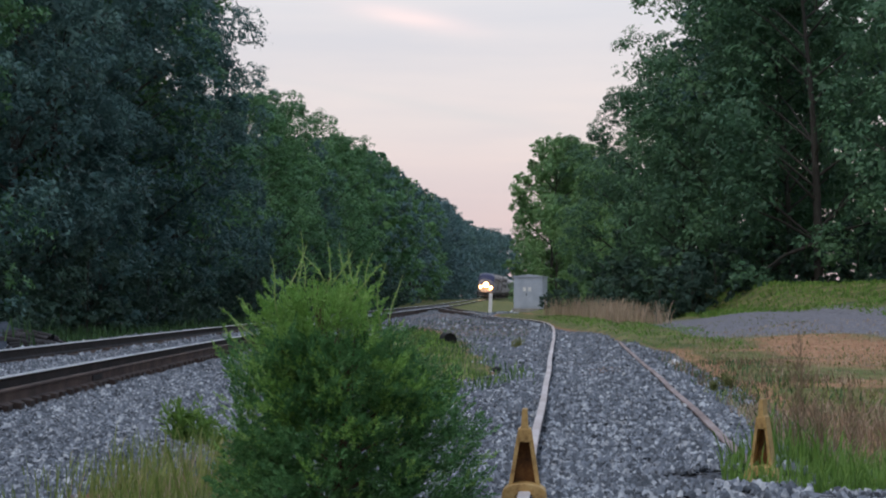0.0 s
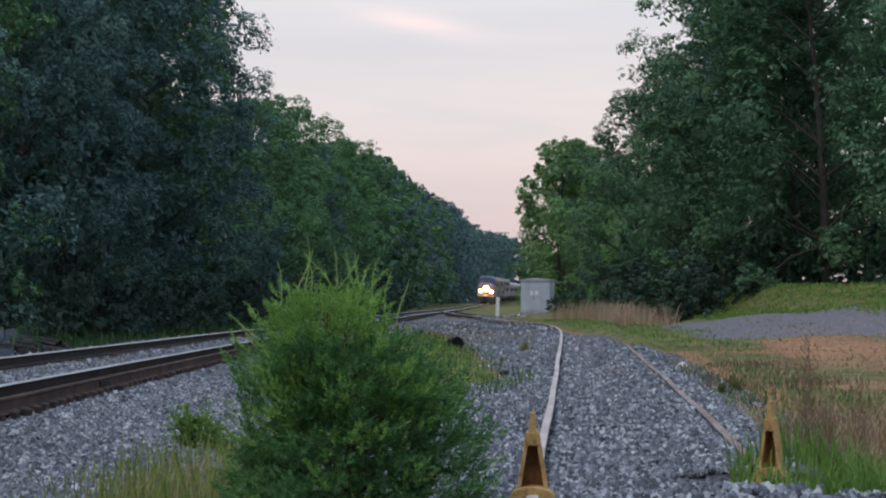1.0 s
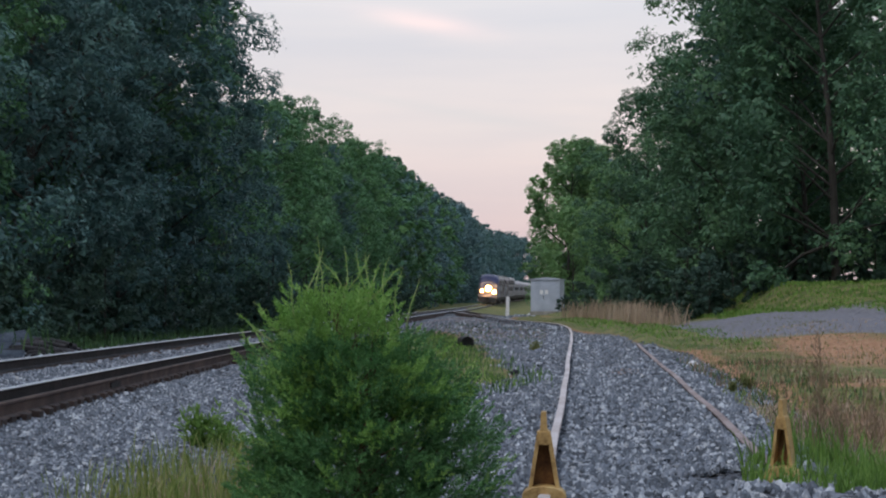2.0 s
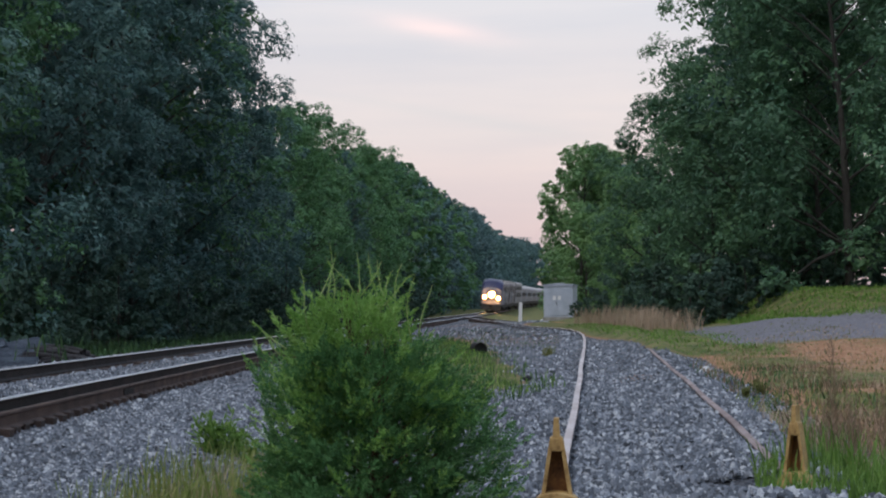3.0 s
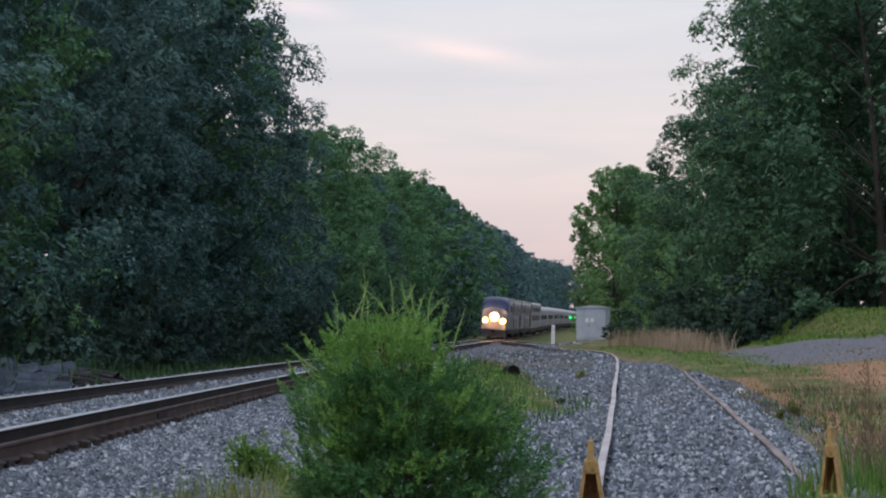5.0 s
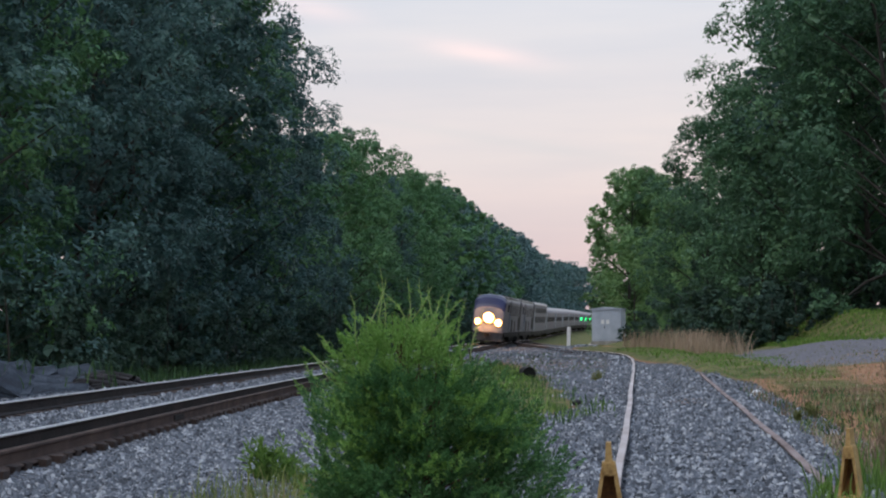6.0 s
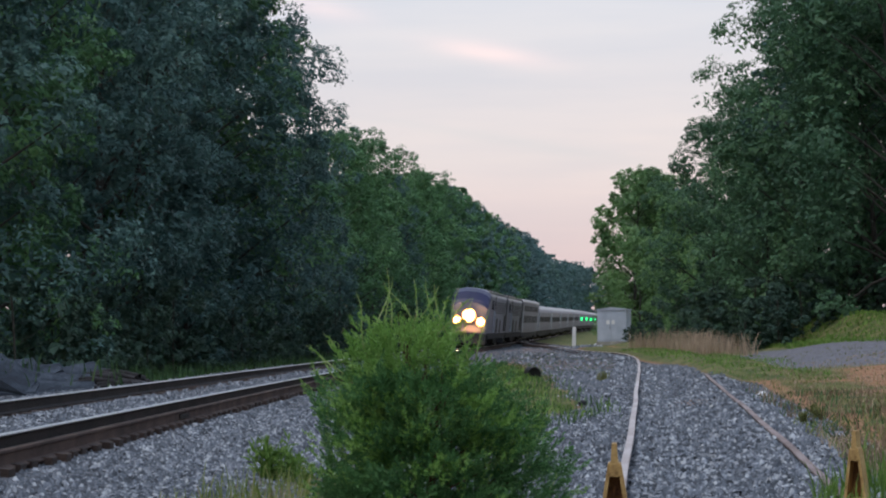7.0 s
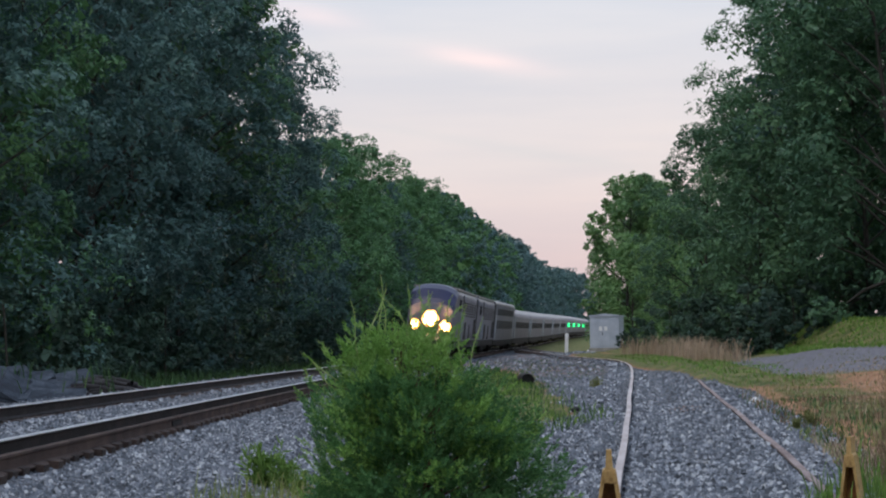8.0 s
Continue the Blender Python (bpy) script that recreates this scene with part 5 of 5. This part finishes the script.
def leafy_weed(x, y, h, n, seed, mat="grass", label="leafy green weed with upright stems on the gravel"):
    rng = np.random.default_rng(seed)
    ob = tagged(empty("weed", pose(x, y, ground_z(x, y) - 0.02)), label, "weed", "weeds")
    lines, quads = [], []
    for k in range(n):
        a = rng.random() * 6.283
        r = 0.5 * h * rng.random() ** 0.7
        hh = h * rng.uniform(0.6, 1.0)
        bx, by = 0.5 * r * math.cos(a), 0.5 * r * math.sin(a)
        tx, ty = r * math.cos(a), r * math.sin(a)
        lines.append([(bx * 0.4, by * 0.4, 0, 0.004), (bx, by, hh * 0.55, 0.003), (tx, ty, hh, 0.001)])
        m = 26
        f = rng.random(m) * 0.9 + 0.1
        p = np.stack([bx * 0.4 + (tx - bx * 0.4) * f, by * 0.4 + (ty - by * 0.4) * f, hh * f], 1)
        t = unit(rng.normal(size=(m, 3)) * 0.6 + np.array([math.cos(a) * 0.4, math.sin(a) * 0.4, 0.8]))
        b = unit(np.cross(t, rng.normal(size=(m, 3)))) * 0.008 * (h / 0.3)
        l = (0.05 + 0.05 * rng.random(m))[:, None] * (h / 0.3)
        quads.append(np.stack([p, p + t * l * 0.5 + b, p + t * l, p + t * l * 0.5 - b], 1))
    part("stems", tube_mesh("stems", lines, M[mat], 4), None, ob)
    part("leaves", quads_mesh("leaves", np.concatenate(quads), M[mat]), None, ob)
    return ob


leafy_weed(-2.33, 16.3, 0.40, 18, 1)
leafy_weed(-2.12, 16.0, 0.32, 12, 2)
leafy_weed(-1.9, 15.2, 0.24, 10, 3)
for wx, wy, wh, wk in ((3.62, 24.2, 0.17, 4), (3.95, 25.0, 0.18, 5), (4.15, 26.5, 0.16, 7)):
    leafy_weed(wx, wy, wh, 22, wk, "olivegrass", "low bushy olive-green weed beside the siding rail")


def tall_stalk(x, y, h, seed):
    rng = np.random.default_rng(seed)
    ob = tagged(empty("dry_stalk", pose(x, y, ground_z(x, y) - 0.02)), "tall thin dead brown weed stalk with fine side branches", "weed", "tall dry stalks")
    lines = [[(0.02 * math.sin(3 * f + seed), 0.02 * math.cos(2 * f), h * f, 0.0042 * (1 - 0.8 * f)) for f in np.linspace(0, 1, 7)]]
    tw = []
    for k in range(42):
        f = rng.uniform(0.25, 1.0)
        a = rng.random() * 6.283
        l = rng.uniform(0.05, 0.16) * (1.2 - f)
        tw.append([(0, 0, h * f, 0.0018), (l * math.cos(a) * 0.6, l * math.sin(a) * 0.6, h * f + l * 0.8, 0.0013), (l * math.cos(a), l * math.sin(a), h * f + l * 1.5, 0.0008)])
    part("stem", tube_mesh("stem", lines + tw, M["drybrown"], 4), None, ob, "brittle brown stem with fine side twigs")
    return ob


for i_, (sx_, sy_, sh_) in enumerate(((2.56, 13.0, 0.95), (2.64, 13.3, 0.9), (2.70, 13.1, 0.62), (2.50, 12.8, 0.55), (2.86, 13.6, 0.7), (3.05, 13.4, 0.55), (2.75, 14.0, 0.98), (3.2, 14.2, 0.7), (2.62, 12.6, 0.48))):
    tall_stalk(sx_, sy_, sh_, 50 + i_)


# ---- small trackside things ----
def boulder(name, x, y, r, seed, mat, label, flat=0.7, group="", sink=0.25, cat="rock"):
    rng = random.Random(seed)
    bm = bmesh.new()
    bmesh.ops.create_icosphere(bm, subdivisions=2, radius=r)
    off = Vector((rng.uniform(-50, 50), rng.uniform(-50, 50), 0))
    for v in bm.verts:
        k = 1 + 0.38 * noise.noise(v.co / r * 0.9 + off) + 0.14 * noise.noise(v.co / r * 2.6 + off)
        v.co = Vector((v.co.x * k * rng.uniform(0.97, 1.03), v.co.y * k, v.co.z * k * flat))
    me = bpy.data.meshes.new(name)
    bm.to_mesh(me)
    bm.free()
    me.materials.append(mat)
    ob = new(name, me)
    ob.matrix_basis = pose(x, y, ground_z(x, y) + r * flat * (1 - sink) - 0.02, 0, 0, rng.uniform(0, 360))
    return tagged(ob, label, cat, group)


boulder("black_rock", 0.93, 31.0, 0.085, 5, M["black"], "small black rock lying on the siding gravel")
boulder("white_rock", 6.2, 158.0, 0.32, 6, M["white"], "pale rock lying beside the siding")
boulder("pale_rock", 5.4, 150.0, 0.22, 7, M["rock"], "grey rock lying beside the siding")
boulder("pale_rock", 4.35, 34.0, 0.1, 8, M["white"], "small pale stone on the verge")


def drain_pipe():
    x, y = 0.17, 46.0
    ob = tagged(empty("drain_pipe", pose(x, y, ground_z(x, y) + 0.10, 0, 0, 4)), "black plastic drain pipe end lying in the grassy ditch", "pipe")
    bm = bmesh.new()
    n = 28
    rings = []
    for yy, r in ((-0.3, 0.165), (1.2, 0.165), (1.2, 0.145), (-0.3, 0.145)):
        rings.append([bm.verts.new((r * math.cos(6.2832 * k / n), yy, r * math.sin(6.2832 * k / n))) for k in range(n)])
    for a, b in ((0, 1), (1, 2), (2, 3), (3, 0)):
        for k in range(n):
            bm.faces.new((rings[a][k], rings[a][(k + 1) % n], rings[b][(k + 1) % n], rings[b][k]))
    bmesh.ops.recalc_face_normals(bm, faces=bm.faces)
    part("pipe", bm, M["black"], ob)
    # black disc added in the mouth in place of the hollow's own shade
    bm = bmesh.new()
    cyl(bm, (0, -0.22, 0), (0, -0.18, 0), 0.146, 0.146, 24)
    part("dark_hollow_disc", bm, M["black"], ob, "black disc standing in for the dark hollow")
    for k in range(9):
        bm = bmesh.new()
        yy = -0.27 + k * 0.16
        cyl(bm, (0, yy, 0), (0, yy + 0.05, 0), 0.182, 0.182, 24)
        bmesh.ops.delete(bm, geom=[f for f in bm.faces if len(f.verts) > 4], context="FACES")
        part("rib", bm, M["black"], ob)


drain_pipe()


def heap():
    rng = random.Random(9)
    for k in range(46):
        x, y = rng.uniform(-15.2, -10.9), rng.uniform(44.0, 47.0)
        w, d, h = rng.uniform(0.35, 0.85), rng.uniform(0.3, 0.6), rng.uniform(0.1, 0.2)
        bm = bmesh.new()
        box(bm, -w, w, -d, d, -h, h)
        bmesh.ops.subdivide_edges(bm, edges=bm.edges[:], cuts=1)
        for v in bm.verts:
            v.co += Vector((rng.uniform(-0.16, 0.16) * w, rng.uniform(-0.2, 0.2) * d, rng.uniform(-0.25, 0.25) * h))
        me = bpy.data.meshes.new("broken_slab")
        bm.to_mesh(me)
        bm.free()
        me.materials.append(M["rock"])
        ob = new("broken_slab", me)
        ob.matrix_basis = pose(x, y, ground_z(x, y) - 0.08, 20 + rng.gauss(0, 8), rng.gauss(6, 8), rng.gauss(0, 22))
        tagged(ob, "rough blue-grey slab of broken rock in a heap beyond the track", "rock", "stone heap beyond the track")
    for k in range(16):
        x, y = rng.uniform(-11.2, -8.9), rng.uniform(44.6, 46.6)
        L, a, r = rng.uniform(1.0, 2.6), rng.uniform(-0.7, 0.7), rng.uniform(0.05, 0.11)
        pts = []
        for q in range(6):
            f = q / 5 - 0.5
            px, py = x + f * L * math.cos(a), y + f * L * math.sin(a)
            pts.append((px, py, ground_z(px, py) * 0.6 + ground_z(x, y) * 0.4 + 0.5 * r + 0.03 * math.sin(6 * f + k), r * (1 - 0.5 * abs(f))))
        tagged(new("dead_log", tube_mesh("dead_log", [pts], M["deadwood"], 8)), "weathered dead log lying on a brush pile beyond the track", "log", "brush pile logs")


heap()


# ---- ballast ----
def ballast(name, label, seed, n, x0, x1, y0, y1, s0, s1, far_y=None):
    """Broken stones, wedge-shaped and uneven, strewn where the plan is gravel."""
    rng = np.random.default_rng(seed)
    y = y0 + (y1 - y0) * rng.random(n)
    x = rng.uniform(x0, x1, n)
    half = 0.275 * y + 0.5
    g, gr, rd = zones(x, y)
    u = x - main_x(y)
    tie_band = (np.abs(u) > 0.62) & (np.abs(u) < 1.42)
    rails = np.minimum(np.abs(x - side_x(y) - 0.75), np.abs(x - side_x(y) + 0.75)) < 0.05
    k = (g > 0.45 + 0.3 * rng.random(n)) & (np.abs(x + 0.03 * y) < half) & ~rails & (~tie_band | (rng.random(n) < 0.12)) & (np.abs(np.abs(u) - 0.755) > 0.08)
    x, y = x[k], y[k]
    m = len(x)
    s = s0 + (s1 - s0) * rng.random(m) ** 2
    z = lie(x, y) + s * (0.05 + 0.35 * rng.random(m))
    wedge = np.array([(-1, -1, -1), (1, -1, -1), (1, 1, -1), (-1, 1, -1), (-0.7, 0, 1), (0.7, 0, 1)], float) * 0.5
    V = wedge[None] * (s[:, None, None] * (0.75 + 0.8 * rng.random((m, 1, 3)))) + (rng.random((m, 6, 3)) - 0.5) * 0.5 * s[:, None, None]
    yaw = rng.random(m) * 6.283
    cy, sy = np.cos(yaw)[:, None], np.sin(yaw)[:, None]
    V = np.stack([V[:, :, 0] * cy - V[:, :, 1] * sy, V[:, :, 0] * sy + V[:, :, 1] * cy, V[:, :, 2]], 2)
    ax = unit(rng.normal(size=(m, 3)) * np.array([1, 1, 0.2]))
    th = rng.normal(size=m) * 0.45
    c, si = np.cos(th)[:, None, None], np.sin(th)[:, None, None]
    A = ax[:, None, :]
    V = V * c + np.cross(np.broadcast_to(A, V.shape), V) * si + A * (V * A).sum(-1, keepdims=True) * (1 - c)
    V = (V + np.stack([x, y, z], 1)[:, None, :]).reshape(-1, 3)
    tri = np.array([(0, 1, 5), (0, 5, 4), (2, 3, 4), (2, 4, 5), (1, 2, 5), (3, 0, 4)])
    F = (np.arange(m)[:, None, None] * 6 + tri[None]).reshape(-1, 3)
    me = bpy.data.meshes.new(name)
    me.vertices.add(len(V))
    me.vertices.foreach_set("co", V.astype(np.float32).ravel())
    me.loops.add(F.size)
    me.loops.foreach_set("vertex_index", F.astype(np.int32).ravel())
    me.polygons.add(len(F))
    me.polygons.foreach_set("loop_start", np.arange(0, F.size, 3, dtype=np.int32))
    me.materials.append(M["stone"])
    me.update(calc_edges=True)
    return tagged(new(name, me), label, "gravel", kind="stuff")


ballast("siding_ballast", "broken grey ballast stones round the siding", 1, 72000, -3.6, 4.2, 8.3, 17.0, 0.013, 0.043)
ballast("siding_ballast", "broken grey ballast stones round the siding", 2, 44000, -5.0, 5.2, 17.0, 30.0, 0.016, 0.046)
ballast("main_ballast", "broken grey ballast stones along the main line", 3, 50000, -8.6, -2.6, 12.0, 32.0, 0.014, 0.042)
ballast("far_ballast", "broken grey ballast stones further along the tracks", 4, 14000, -9.0, 6.0, 30.0, 62.0, 0.026, 0.055)
ballast("far_ballast", "broken grey ballast stones further along the tracks", 5, 9000, -7.0, 6.0, 62.0, 130.0, 0.05, 0.1)


# ---- what moves ----
def on_track(y):
    return Vector((float(main_x(y)), y, float(main_z(y))))


def motions():
    times = [i * 0.5 for i in range(17)]
    roll = math.degrees(math.asin(SUPER / 1.51))
    for ob, start, length in TRAIN:
        rows = []
        for t in times:
            y0 = 325.0 - 27.1 * t + start
            a, b = on_track(y0 + 3.0), on_track(y0 + length - 3.0)
            d = (b - a).normalized()
            head = -math.degrees(math.atan2(d.x, d.y))
            pitch = math.degrees(math.asin(d.z))
            p = a - d * 3.0
            rows.append((t, pose(p.x, p.y, p.z, pitch, roll, head)))
        walk(ob, rows)


motions()
